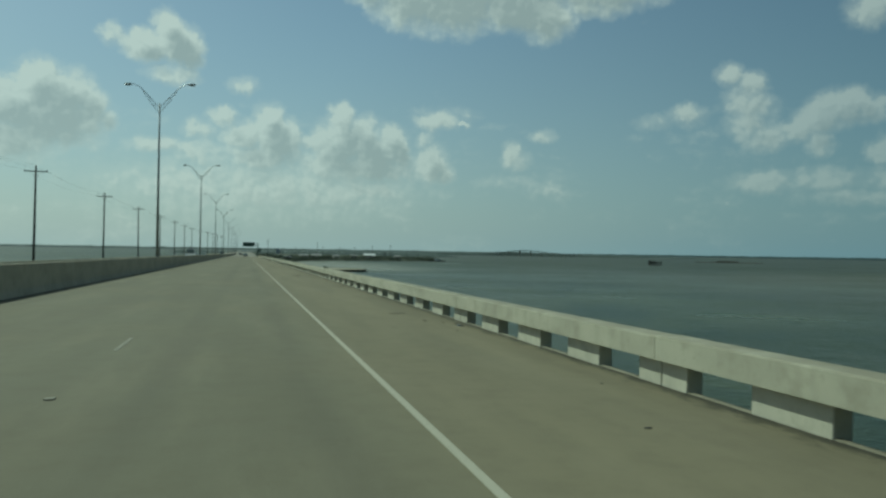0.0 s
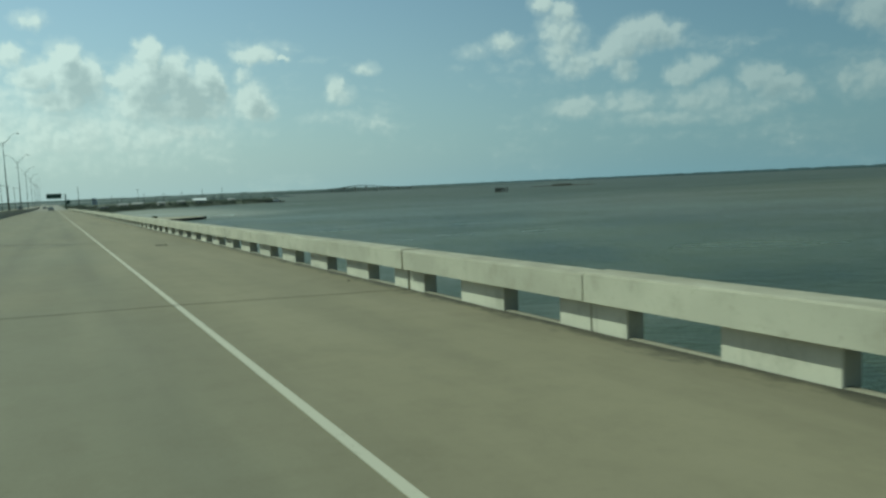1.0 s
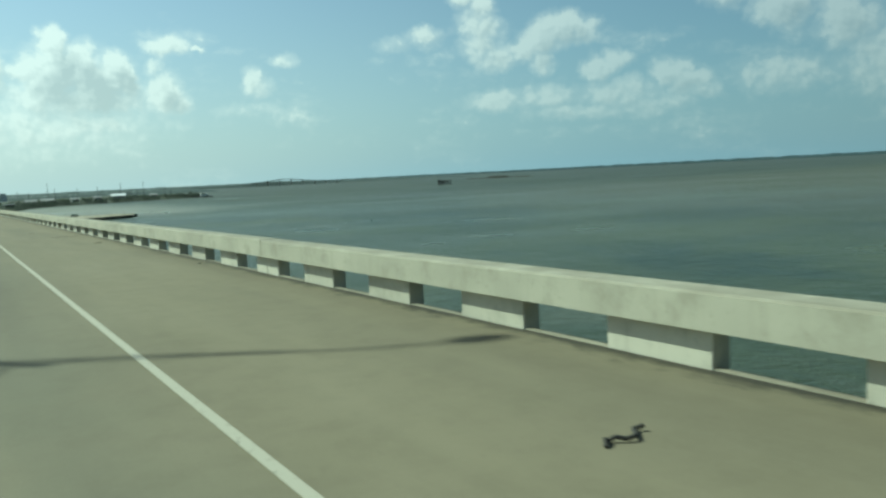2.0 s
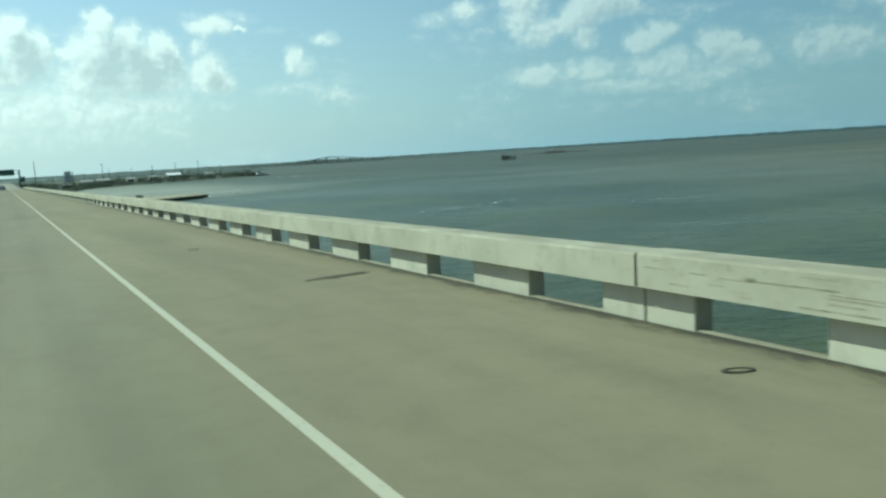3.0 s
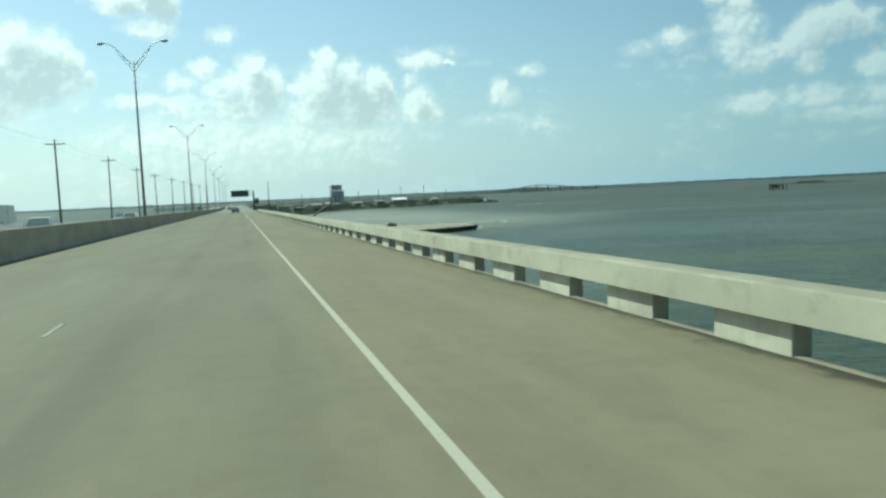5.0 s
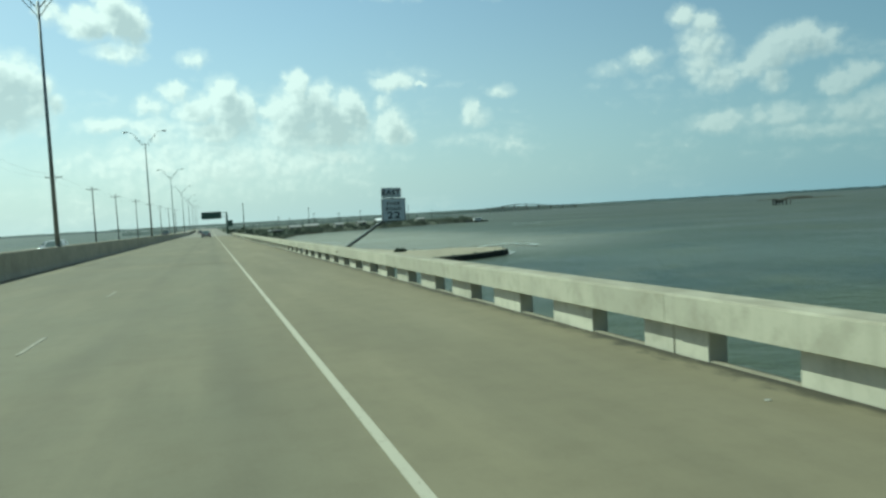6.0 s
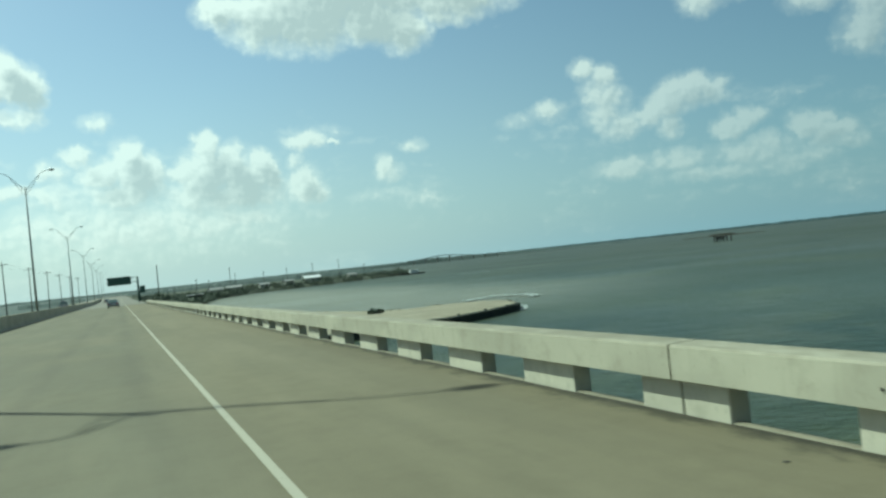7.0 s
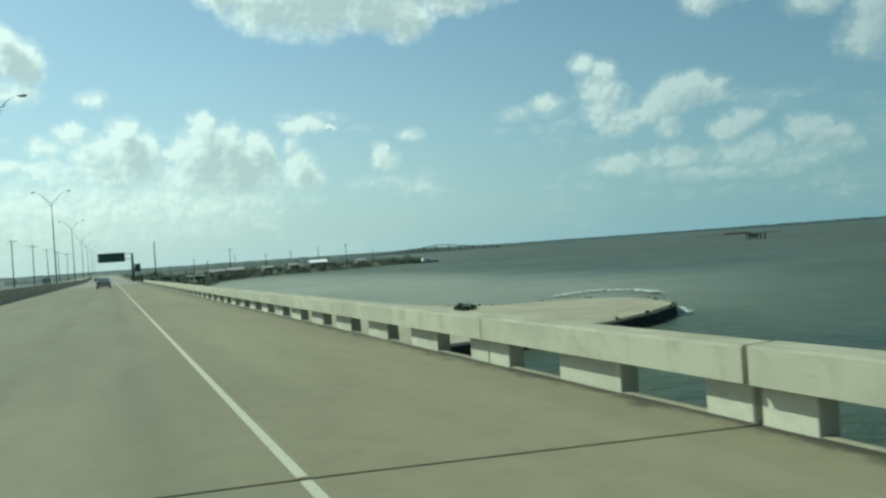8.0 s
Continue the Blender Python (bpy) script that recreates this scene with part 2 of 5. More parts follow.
def deck_concrete():
    """Worn, tan-grey bridge deck: fine grain, drifting stains along the traffic, dirt washed towards the gutter."""
    m, t, p = material("deck_concrete")
    at = position(t)
    along = position(t, (1.0, 0.10, 1.0))
    sep = node(t, "ShaderNodeSeparateXYZ", at)
    x = sep.outputs[0]
    broad = noise_of(t, along, 0.55, 5.0, 0.6)
    patch = noise_of(t, at, 0.16, 4.0, 0.6)
    grain = noise_of(t, at, 35.0, 4.0, 0.7)
    mottle = noise_of(t, at, 2.3, 5.0, 0.65)
    cloudy = noise_of(t, position(t, (1.0, 0.16, 1.0)), 0.9, 6.0, 0.6)
    lane = ramp(t, calc(t, "ADD", x, calc(t, "MULTIPLY", calc(t, "SUBTRACT", broad, 0.5), 1.2)), -1.2, 0.7)
    color = blend(t, lane, (0.132, 0.124, 0.082), (0.168, 0.147, 0.090))
    color = blend(t, ramp(t, broad, 0.32, 0.72, 0.0, 0.5), color, (0.093, 0.084, 0.056))
    color = blend(t, ramp(t, patch, 0.45, 0.75, 0.0, 0.45), color, (0.189, 0.164, 0.109))
    color = blend(t, ramp(t, mottle, 0.40, 0.72, 0.0, 0.26), color, (0.085, 0.074, 0.045))
    color = blend(t, ramp(t, cloudy, 0.46, 0.68, 0.0, 0.24), color, (0.215, 0.190, 0.124))
    color = blend(t, ramp(t, cloudy, 0.46, 0.30, 0.0, 0.18), color, (0.090, 0.080, 0.052))
    color = blend(t, calc(t, "MULTIPLY", grain, 0.25), color, (0.242, 0.216, 0.152))
    fleck = noise_of(t, at, 7.0, 8.0, 0.8)
    color = blend(t, ramp(t, fleck, 0.55, 0.72, 0.0, 0.20), color, (0.078, 0.070, 0.048))
    color = blend(t, ramp(t, fleck, 0.44, 0.28, 0.0, 0.16), color, (0.235, 0.210, 0.145))
    # two wheel tracks in the lane, faint
    track = calc(t, "ADD", ramp(t, calc(t, "ABSOLUTE", calc(t, "ADD", x, 0.95)), 0.0, 0.45, 1.0, 0.0),
                 ramp(t, calc(t, "ABSOLUTE", calc(t, "ADD", x, 2.75)), 0.0, 0.45, 1.0, 0.0))
    color = blend(t, calc(t, "MULTIPLY", track, ramp(t, broad, 0.25, 0.7, 0.05, 0.30)), color, (0.085, 0.078, 0.058))
    # silt and wash marks near the kerb, with an uneven edge
    silt = ramp(t, calc(t, "ADD", x, calc(t, "MULTIPLY", calc(t, "SUBTRACT", noise_of(t, along, 1.4, 5.0, 0.65), 0.5), 2.2)), 2.55, 3.6)
    color = blend(t, calc(t, "MULTIPLY", silt, 0.24), color, (0.069, 0.058, 0.036))
    # dirt caught in the gutter, torn and patchy
    dirt = calc(t, "ADD", x, calc(t, "MULTIPLY", calc(t, "SUBTRACT", noise_of(t, position(t, (1.0, 0.5, 1.0)), 3.5, 6.0, 0.7), 0.5), 1.1))
    color = blend(t, ramp(t, dirt, 3.34, 3.66, 0.0, 0.85), color, (0.046, 0.042, 0.029))
    gutter = calc(t, "ADD", x, calc(t, "MULTIPLY", calc(t, "SUBTRACT", noise_of(t, position(t, (1.0, 0.8, 1.0)), 6.0, 6.0, 0.75), 0.5), 0.35))
    color = blend(t, ramp(t, gutter, 3.50, 3.64, 0.0, 0.8), color, (0.040, 0.037, 0.027))
    put(t, color, p.inputs["Base Color"])
    put(t, ramp(t, patch, 0.3, 0.7, 0.86, 0.94), p.inputs["Roughness"])
    p.inputs["Specular IOR Level"].default_value = 0.2
    bump(t, p, grain, 0.25, 0.003)
    return m


def cast_concrete(name, light, dark, streak=0.28):
    """Cast rail concrete: pale faces with rain streaks, patches of different pours and pitted grain."""
    m, t, p = material(name)
    at = position(t)
    pour = noise_of(t, position(t, (0.3, 0.45, 0.8)), 1.0, 3.0)
    drip = noise_of(t, position(t, (3.0, 5.0, 0.35)), 1.0, 5.0, 0.6)
    grain = noise_of(t, at, 22.0, 6.0, 0.75)
    pits = noise_of(t, at, 9.0, 5.0, 0.7)
    blotch = noise_of(t, at, 2.6, 5.0, 0.6)
    one = node(t, "ShaderNodeObjectInfo").outputs["Random"]
    color = blend(t, ramp(t, pour, 0.40, 0.62), light, [c * 0.80 for c in light])
    color = blend(t, ramp(t, drip, 0.52, 0.76, 0.0, streak), color, dark)
    color = blend(t, ramp(t, blotch, 0.47, 0.72, 0.0, 0.5), color, dark)
    color = blend(t, ramp(t, pits, 0.56, 0.74, 0.0, 0.45), color, dark)
    color = blend(t, calc(t, "MULTIPLY", grain, 0.3), color, [min(1, c * 1.25) for c in light])
    color = blend(t, calc(t, "MULTIPLY", one, 0.16), color, dark)
    # upward faces darkened in the colour to tone down their sunlit brightness
    up = node(t, "ShaderNodeSeparateXYZ", node(t, "ShaderNodeNewGeometry").outputs["True Normal"]).outputs[2]
    top_mottle = noise_of(t, position(t, (3.0, 1.2, 3.0)), 1.0, 6.0, 0.65)
    color = blend(t, calc(t, "MULTIPLY", ramp(t, up, 0.35, 0.8), ramp(t, top_mottle, 0.25, 0.65, 0.35, 0.95)), color, [c * 1.05 for c in dark])
    put(t, color, p.inputs["Base Color"])
    p.inputs["Roughness"].default_value = 0.88
    p.inputs["Specular IOR Level"].default_value = 0.3
    bump(t, p, calc(t, "ADD", grain, blotch), 0.4, 0.006)
    return m


def road_paint(name="road_paint", bare=0.56):
    """Worn white line paint, chipped to the concrete at its edges."""
    m, t, p = material(name)
    wear = noise_of(t, position(t), 14.0, 6.0, 0.7)
    broad = noise_of(t, position(t, (1, 0.25, 1)), 0.8, 3.0)
    color = blend(t, ramp(t, wear, bare, bare + 0.16, 0.0, 0.75), (0.345, 0.325, 0.25), (0.14, 0.13, 0.10))
    color = blend(t, ramp(t, broad, 0.4, 0.7, 0.0, 0.3), color, (0.30, 0.285, 0.235))
    put(t, color, p.inputs["Base Color"])
    p.inputs["Roughness"].default_value = 0.8
    p.inputs["Specular IOR Level"].default_value = 0.2
    return m


def bay_water():
    """Murky, wind-ruffled shallow bay: grey-green, greyed with distance in place of haze, with darker and paler
    reaches, wind streaks and chop at several sizes.
    """
    m, t, p = material("bay_water")
    at = position(t)
    turn = node(t, "ShaderNodeVectorRotate", at)
    turn.rotation_type = "Z_AXIS"
    turn.inputs["Angle"].default_value = radians(24)
    streaky = vcalc(t, "MULTIPLY", turn.outputs[0], (0.014, 0.030, 0.0))
    reach = noise_of(t, vcalc(t, "MULTIPLY", at, (0.012, 0.009, 0)), 1.0, 5.0)
    streak = noise_of(t, streaky, 1.0, 6.0, 0.6)
    far = ramp(t, vcalc(t, "LENGTH", vcalc(t, "SUBTRACT", at, (0.0, 100.0, WATER))), 60.0, 420.0)
    far_grey = ramp(t, vcalc(t, "LENGTH", vcalc(t, "SUBTRACT", at, (0.0, 250.0, WATER))), 220.0, 1500.0)
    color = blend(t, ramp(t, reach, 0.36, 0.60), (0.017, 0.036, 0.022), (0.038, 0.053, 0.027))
    # blue-grey of distance haze put into the water colour
    color = blend(t, calc(t, "MULTIPLY", far_grey, 0.75), color, (0.046, 0.062, 0.055))
    # stirred-up silt: olive reaches, paler torn clouds of it, dark clear patches
    silty = noise_of(t, vcalc(t, "MULTIPLY", turn.outputs[0], (0.010, 0.016, 0)), 1.0, 6.0, 0.62)
    color = blend(t, ramp(t, calc(t, "ADD", silty, ramp(t, node(t, "ShaderNodeSeparateXYZ", at).outputs[0], 60.0, 300.0, 0.0, 0.03)), 0.44, 0.60, 0.0, 0.85), color, (0.052, 0.068, 0.034))
    murk = noise_of(t, vcalc(t, "MULTIPLY", at, (0.055, 0.040, 0)), 1.0, 7.0, 0.68)
    color = blend(t, ramp(t, murk, 0.50, 0.64, 0.0, 0.70), color, (0.074, 0.086, 0.056))
    color = blend(t, ramp(t, murk, 0.47, 0.35, 0.0, 0.75), color, (0.014, 0.032, 0.022))
    color = blend(t, ramp(t, streak, 0.52, 0.74, 0.0, 0.20), color, (0.070, 0.086, 0.056))
    # olive zone abreast of the bridge, darker zone past it, fitted to the camera's view
    here = node(t, "ShaderNodeSeparateXYZ", at)
    drift = calc(t, "ADD", here.outputs[1], calc(t, "MULTIPLY", calc(t, "SUBTRACT", silty, 0.5), 260.0))
    reach_a = calc(t, "MULTIPLY", ramp(t, drift, 330.0, 215.0), ramp(t, here.outputs[0], 55.0, 150.0))
    color = blend(t, calc(t, "MULTIPLY", reach_a, 0.68), color, (0.098, 0.102, 0.054))
    reach_b = calc(t, "MULTIPLY", ramp(t, drift, 190.0, 240.0), calc(t, "MULTIPLY", ramp(t, here.outputs[0], 35.0, 70.0), ramp(t, here.outputs[0], 210.0, 110.0)))
    color = blend(t, calc(t, "MULTIPLY", reach_b, 0.62), color, (0.027, 0.048, 0.025))
    weedy = noise_of(t, vcalc(t, "MULTIPLY", at, (0.022, 0.030, 0)), 1.0, 7.0, 0.66)
    color = blend(t, calc(t, "MULTIPLY", ramp(t, weedy, 0.49, 0.60, 0.0, 0.55), ramp(t, here.outputs[0], 320.0, 120.0)), color, (0.066, 0.080, 0.030))
    # paler water between the landing and the shore
    beside = ramp(t, calc(t, "ADD", here.outputs[0], calc(t, "MULTIPLY", murk, 40.0)), 110.0, 64.0)
    shoal = vcalc(t, "LENGTH", vcalc(t, "MULTIPLY", vcalc(t, "SUBTRACT", at, (44.0, 360.0, WATER)), (1.15, 0.44, 1.0)))
    beside = calc(t, "MULTIPLY", beside, ramp(t, calc(t, "ADD", here.outputs[1], calc(t, "MULTIPLY", murk, 40.0)), 262.0, 305.0))
    shoal = calc(t, "ADD", shoal, calc(t, "MULTIPLY", calc(t, "SUBTRACT", reach, 0.5), 70.0))
    color = blend(t, calc(t, "MULTIPLY", ramp(t, calc(t, "ADD", shoal, calc(t, "MULTIPLY", calc(t, "SUBTRACT", murk, 0.5), 90.0)), 100.0, 14.0, 0.0, 0.9), beside), color, (0.205, 0.205, 0.150))
    chop = noise_of(t, vcalc(t, "MULTIPLY", turn.outputs[0], (0.48, 0.66, 1.0)), 1.0, 6.0, 0.66)
    cap = calc(t, "MULTIPLY", ramp(t, chop, 0.74, 0.80), ramp(t, streak, 0.52, 0.64))
    color = blend(t, calc(t, "MULTIPLY", cap, 0.5), color, (0.45, 0.48, 0.46))
    # all of it mixed towards grey, more so away from the bridge
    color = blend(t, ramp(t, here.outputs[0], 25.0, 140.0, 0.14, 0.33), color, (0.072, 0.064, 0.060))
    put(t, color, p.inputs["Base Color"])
    put(t, calc(t, "ADD", ramp(t, streak, 0.3, 0.7, 0.34, 0.26), calc(t, "MULTIPLY", far, 0.16)), p.inputs["Roughness"])
    p.inputs["IOR"].default_value = 1.33
    p.inputs["Specular IOR Level"].default_value = 0.19
    swell = noise_of(t, vcalc(t, "MULTIPLY", turn.outputs[0], (0.09, 0.14, 1.0)), 1.0, 3.0)
    fine = noise_of(t, at, 2.2, 4.0, 0.6)
    height = calc(t, "ADD", calc(t, "ADD", calc(t, "MULTIPLY", swell, 0.8), chop), calc(t, "MULTIPLY", fine, 0.22))
    # the chop evens out into roughness over the open bay
    bump(t, p, calc(t, "MULTIPLY", height, calc(t, "SUBTRACT", 1.0, calc(t, "MULTIPLY", far, 0.55))), 0.75, 0.5)
    return m


def rough_ground(name, a, b, c, scale=0.25):
    m, t, p = material(name)
    at = position(t)
    n = noise_of(t, at, scale, 5.0, 0.6)
    n2 = noise_of(t, at, scale * 12, 5.0, 0.65)
    color = blend(t, ramp(t, n, 0.38, 0.62), a, b)
    color = blend(t, ramp(t, n2, 0.5, 0.75, 0.0, 0.7), color, c)
    put(t, color, p.inputs["Base Color"])
    p.inputs["Roughness"].default_value = 0.95
    p.inputs["Specular IOR Level"].default_value = 0.2
    bump(t, p, n2, 0.6, 0.15)
    return m


def leaves(name, a, b):
    m, t, p = material(name)
    r = node(t, "ShaderNodeNewGeometry").outputs["Random Per Island"]
    o = node(t, "ShaderNodeObjectInfo").outputs["Random"]
    color = blend(t, r, a, b)
    color = blend(t, calc(t, "MULTIPLY", o, 0.4), color, (0.10, 0.10, 0.06))
    put(t, color, p.inputs["Base Color"])
    p.inputs["Roughness"].default_value = 0.8
    p.inputs["Specular IOR Level"].default_value = 0.25
    return m


def car_paint(name, color, metal=0.3):
    m, t, p = material(name)
    n = noise_of(t, node(t, "ShaderNodeTexCoord").outputs["Object"], 6.0, 4.0)
    put(t, blend(t, ramp(t, n, 0.3, 0.7, 0.0, 0.3), color, [c * 0.7 for c in color]), p.inputs["Base Color"])
    p.inputs["Metallic"].default_value, p.inputs["Roughness"].default_value = metal, 0.3
    p.inputs["Coat Weight"].default_value = 0.5
    return m


M_DECK = deck_concrete()
M_RAIL = cast_concrete("rail_concrete", (0.435, 0.412, 0.315), (0.205, 0.188, 0.135))
M_BARRIER = cast_concrete("barrier_concrete", (0.46, 0.42, 0.31), (0.26, 0.23, 0.165))
M_POSTC = cast_concrete("scoured_post_concrete", (0.545, 0.515, 0.40), (0.25, 0.232, 0.17), 0.4)
M_PIER = cast_concrete("pier_concrete", (0.38, 0.37, 0.32), (0.18, 0.17, 0.14))
M_KERB = cast_concrete("kerb_concrete", (0.35, 0.325, 0.24), (0.15, 0.135, 0.095), 0.7)
M_PAINT = road_paint()
M_FADED = road_paint("faded_lane_paint", 0.34)
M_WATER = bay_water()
M_SEAL = plain("joint_seal", (0.022, 0.022, 0.020), 0.85)
M_STEEL = plain("galvanised_steel", (0.24, 0.26, 0.26), 0.55, 0.6)
M_POST = plain("weathered_sign_post", (0.13, 0.145, 0.14), 0.7, 0.3, 0.45, 14.0)
M_ALU = plain("bare_sign_back", (0.45, 0.46, 0.46), 0.45, 0.7)
M_WHITE = plain("sign_white", (0.62, 0.66, 0.68), 0.55, 0.0, 0.06, 6.0)
M_BLACK = plain("sign_black", (0.012, 0.013, 0.015), 0.5)
M_BOARD = plain("message_board_dark", (0.04, 0.092, 0.072), 0.55)
M_WOOD = plain("creosoted_wood", (0.07, 0.068, 0.058), 0.9, 0.0, 0.35, 2.0)
M_WIRE = plain("cable_dark", (0.03, 0.03, 0.03), 0.6)
M_GLASSLAMP = plain("lamp_lens", (0.30, 0.32, 0.32), 0.2)
# ground colour lifted to stand in for haze over the shore
M_LAND = rough_ground("marsh_ground", (0.095, 0.10, 0.072), (0.075, 0.085, 0.058), (0.13, 0.125, 0.095))
M_SHORE = rough_ground("far_wooded_shore", (0.034, 0.056, 0.056), (0.028, 0.046, 0.048), (0.05, 0.066, 0.062), 0.02)
# scrub colours paled and blued, with distance haze put into them
M_FARLAND = rough_ground("hazed_far_scrub", (0.072, 0.092, 0.084), (0.06, 0.078, 0.072), (0.09, 0.105, 0.094), 0.02)
M_SLABTOP = rough_ground("sandy_slab", (0.28, 0.255, 0.185), (0.235, 0.21, 0.15), (0.18, 0.16, 0.115), 0.35)
M_SLABSIDE = rough_ground("wet_wall", (0.05, 0.055, 0.042), (0.035, 0.042, 0.035), (0.09, 0.085, 0.06), 1.2)
M_FOAM = rough_ground("surf", (0.62, 0.65, 0.62), (0.5, 0.54, 0.52), (0.34, 0.39, 0.37), 0.9)
M_ROCK = rough_ground("dark_rubble", (0.06, 0.058, 0.045), (0.04, 0.04, 0.032), (0.11, 0.10, 0.08), 1.5)
# leaf colours lightened, haze over the shore put into them
M_SHRUB = leaves("shrub_leaves", (0.075, 0.098, 0.066), (0.115, 0.135, 0.09))
M_ASPHALT = rough_ground("approach_pavement", (0.21, 0.20, 0.165), (0.18, 0.17, 0.14), (0.25, 0.235, 0.19), 0.5)
# pale green base stands in for sky mirrored in the glass
M_GLASS = plain("sky_toned_window", (0.13, 0.17, 0.145), 0.10, 0.0, 0.15, 3.0, 0.9)
M_TYRE = plain("tyre_rubber", (0.02, 0.02, 0.02), 0.85)
M_RIM = plain("wheel_rim", (0.4, 0.4, 0.4), 0.35, 0.9)
M_REDLAMP = plain("tail_lamp_red", (0.30, 0.012, 0.010), 0.25)
M_HEADLAMP = plain("head_lamp_clear", (0.7, 0.7, 0.68), 0.15)
M_ROOFWHITE = plain("white_sheet_roof", (0.78, 0.78, 0.75), 0.5)
# wall and M_ROOFGREY colours lightened in place of haze
M_WALLTAN = plain("painted_board_wall", (0.30, 0.30, 0.26), 0.85)
M_ROOFGREY = plain("grey_roofing", (0.25, 0.25, 0.235), 0.85)
M_BLUE = plain("faded_blue_plastic", (0.022, 0.055, 0.10), 0.5)
M_RUBBER = plain("tread_scrap", (0.03, 0.027, 0.022), 0.9)
M_SCRAPE = plain("rubbed_concrete", (0.28, 0.255, 0.185), 0.9, 0.0, 0.3, 5.0)
M_STAIN = rough_ground("oil_and_mud_stain", (0.068, 0.06, 0.043), (0.055, 0.049, 0.036), (0.10, 0.09, 0.067), 4.0)


# ---- building helpers ----
CROSSFALL = 0.0115


def deck_z(y):
    """Height of the deck's surface along the road."""
    return -GRADE * min(y, 470.0)


def cross_z(x):
    """The shoulder falls from the edge line towards the railing."""
    return -CROSSFALL * max(x, 0.0)


def mesh_of(name, bm, mat, smooth=False):
    me = bpy.data.meshes.new(name)
    bmesh.ops.recalc_face_normals(bm, faces=bm.faces)
    bm.to_mesh(me)
    bm.free()
    if mat:
        me.materials.append(mat)
    if smooth:
        for poly in me.polygons:
            poly.use_smooth = True
    return me


def part(name, bm, mat, parent=None, label="", smooth=False):
    """Links a bmesh (or a mesh that is shared) as one object, under a thing or a part where one is given."""
    me = mesh_of(name, bm, mat, smooth) if isinstance(bm, bmesh.types.BMesh) else bm
    ob = new(name, me)
    if parent:
        ob.parent = parent
    return tagged(ob, label)


def thing(name, at=(0, 0, 0), label="", category="", group="", kind="", turn=0.0):
    ob = new(name)
    ob.matrix_world = pose(*at, 0, 0, turn)
    ob.empty_display_size = 0.2
    return tagged(ob, label, category, group, kind)


def box(bm, x0, x1, y0, y1, z0, z1, bevel=0.0):
    made = bmesh.ops.create_cube(bm, size=1.0)
    for v in made["verts"]:
        v.co = Vector(((x0 + x1) / 2 + v.co.x * (x1 - x0), (y0 + y1) / 2 + v.co.y * (y1 - y0), (z0 + z1) / 2 + v.co.z * (z1 - z0)))
    if bevel:
        edges = list({e for v in made["verts"] for e in v.link_edges})
        bmesh.ops.bevel(bm, geom=edges, offset=bevel, segments=1, affect="EDGES")
    return bm


def fresh():
    return bmesh.new()


def boxed(*args, **kw):
    return box(fresh(), *args, **kw)


def along_road(bm, profile, y0, y1, skew=0.0, step=0.0):
    """Extrudes a closed profile of (x, height over the deck) along the road from y0 to y1; skew turns the ends (metres of y per metre of x)."""
    n = max(1, math.ceil((y1 - y0) / step)) if step else 1
    rings = []
    for i in range(n + 1):
        y = y0 + (y1 - y0) * i / n
        ring = []
        for x, h in profile:
            yy = y - skew * x
            ring.append(bm.verts.new((x, yy, h + deck_z(yy))))
        rings.append(ring)
    m = len(profile)
    for a, b in zip(rings, rings[1:]):
        for i in range(m):
            bm.faces.new((a[i], a[(i + 1) % m], b[(i + 1) % m], b[i]))
    bm.faces.new(rings[0])
    bm.faces.new(rings[-1][::-1])
    return bm


def tube(bm, points, radii, sides=8, cap=True):
    """A round bar through the points, with a radius at each."""
    pts = [Vector(p) for p in points]
    if isinstance(radii, (int, float)):
        radii = [radii] * len(pts)
    rings = []
    for i, p in enumerate(pts):
        d = (pts[min(i + 1, len(pts) - 1)] - pts[max(i - 1, 0)]).normalized()
        q = d.to_track_quat("Z", "Y")
        rings.append([bm.verts.new(p + q @ Vector((math.cos(2 * math.pi * k / sides) * radii[i], math.sin(2 * math.pi * k / sides) * radii[i], 0))) for k in range(sides)])
    for a, b in zip(rings, rings[1:]):
        for k in range(sides):
            bm.faces.new((a[k], a[(k + 1) % sides], b[(k + 1) % sides], b[k]))
    if cap:
        bm.faces.new(rings[0][::-1])
        bm.faces.new(rings[-1])
    return bm


# ---- the large structure: water, deck, rails, barrier, land ----
def water_sheet():
    bm = fresh()
    bmesh.ops.create_grid(bm, x_segments=24, y_segments=24, size=4600.0)
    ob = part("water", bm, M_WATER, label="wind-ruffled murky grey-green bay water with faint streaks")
    ob.location = (0, 200, WATER)
    tagged(ob, kind="structure", category="water")


POST_STEP, POST_FIRST, POST_LONG = 2.438, 1.073, 1.2
RAIL_FACE, RAIL_POST = 3.552, 3.664
DECK_EDGE = 3.745
FOOT = cross_z(3.69)            # the shoulder at the railing
SKEW = 0.22
OPEN_JOINTS = (-21, 15, 51, 87, 123)
THIN_JOINTS = (-15, -9, -3, 3, 7, 9, 13, 21, 27, 34, 39, 45, 53, 61, 67, 77, 89, 95, 101, 107, 113, 119, 130)
RAIL_FROM, RAIL_TO = -24, 137


def post_mid(k):
    return POST_FIRST + POST_STEP * k + POST_LONG / 2


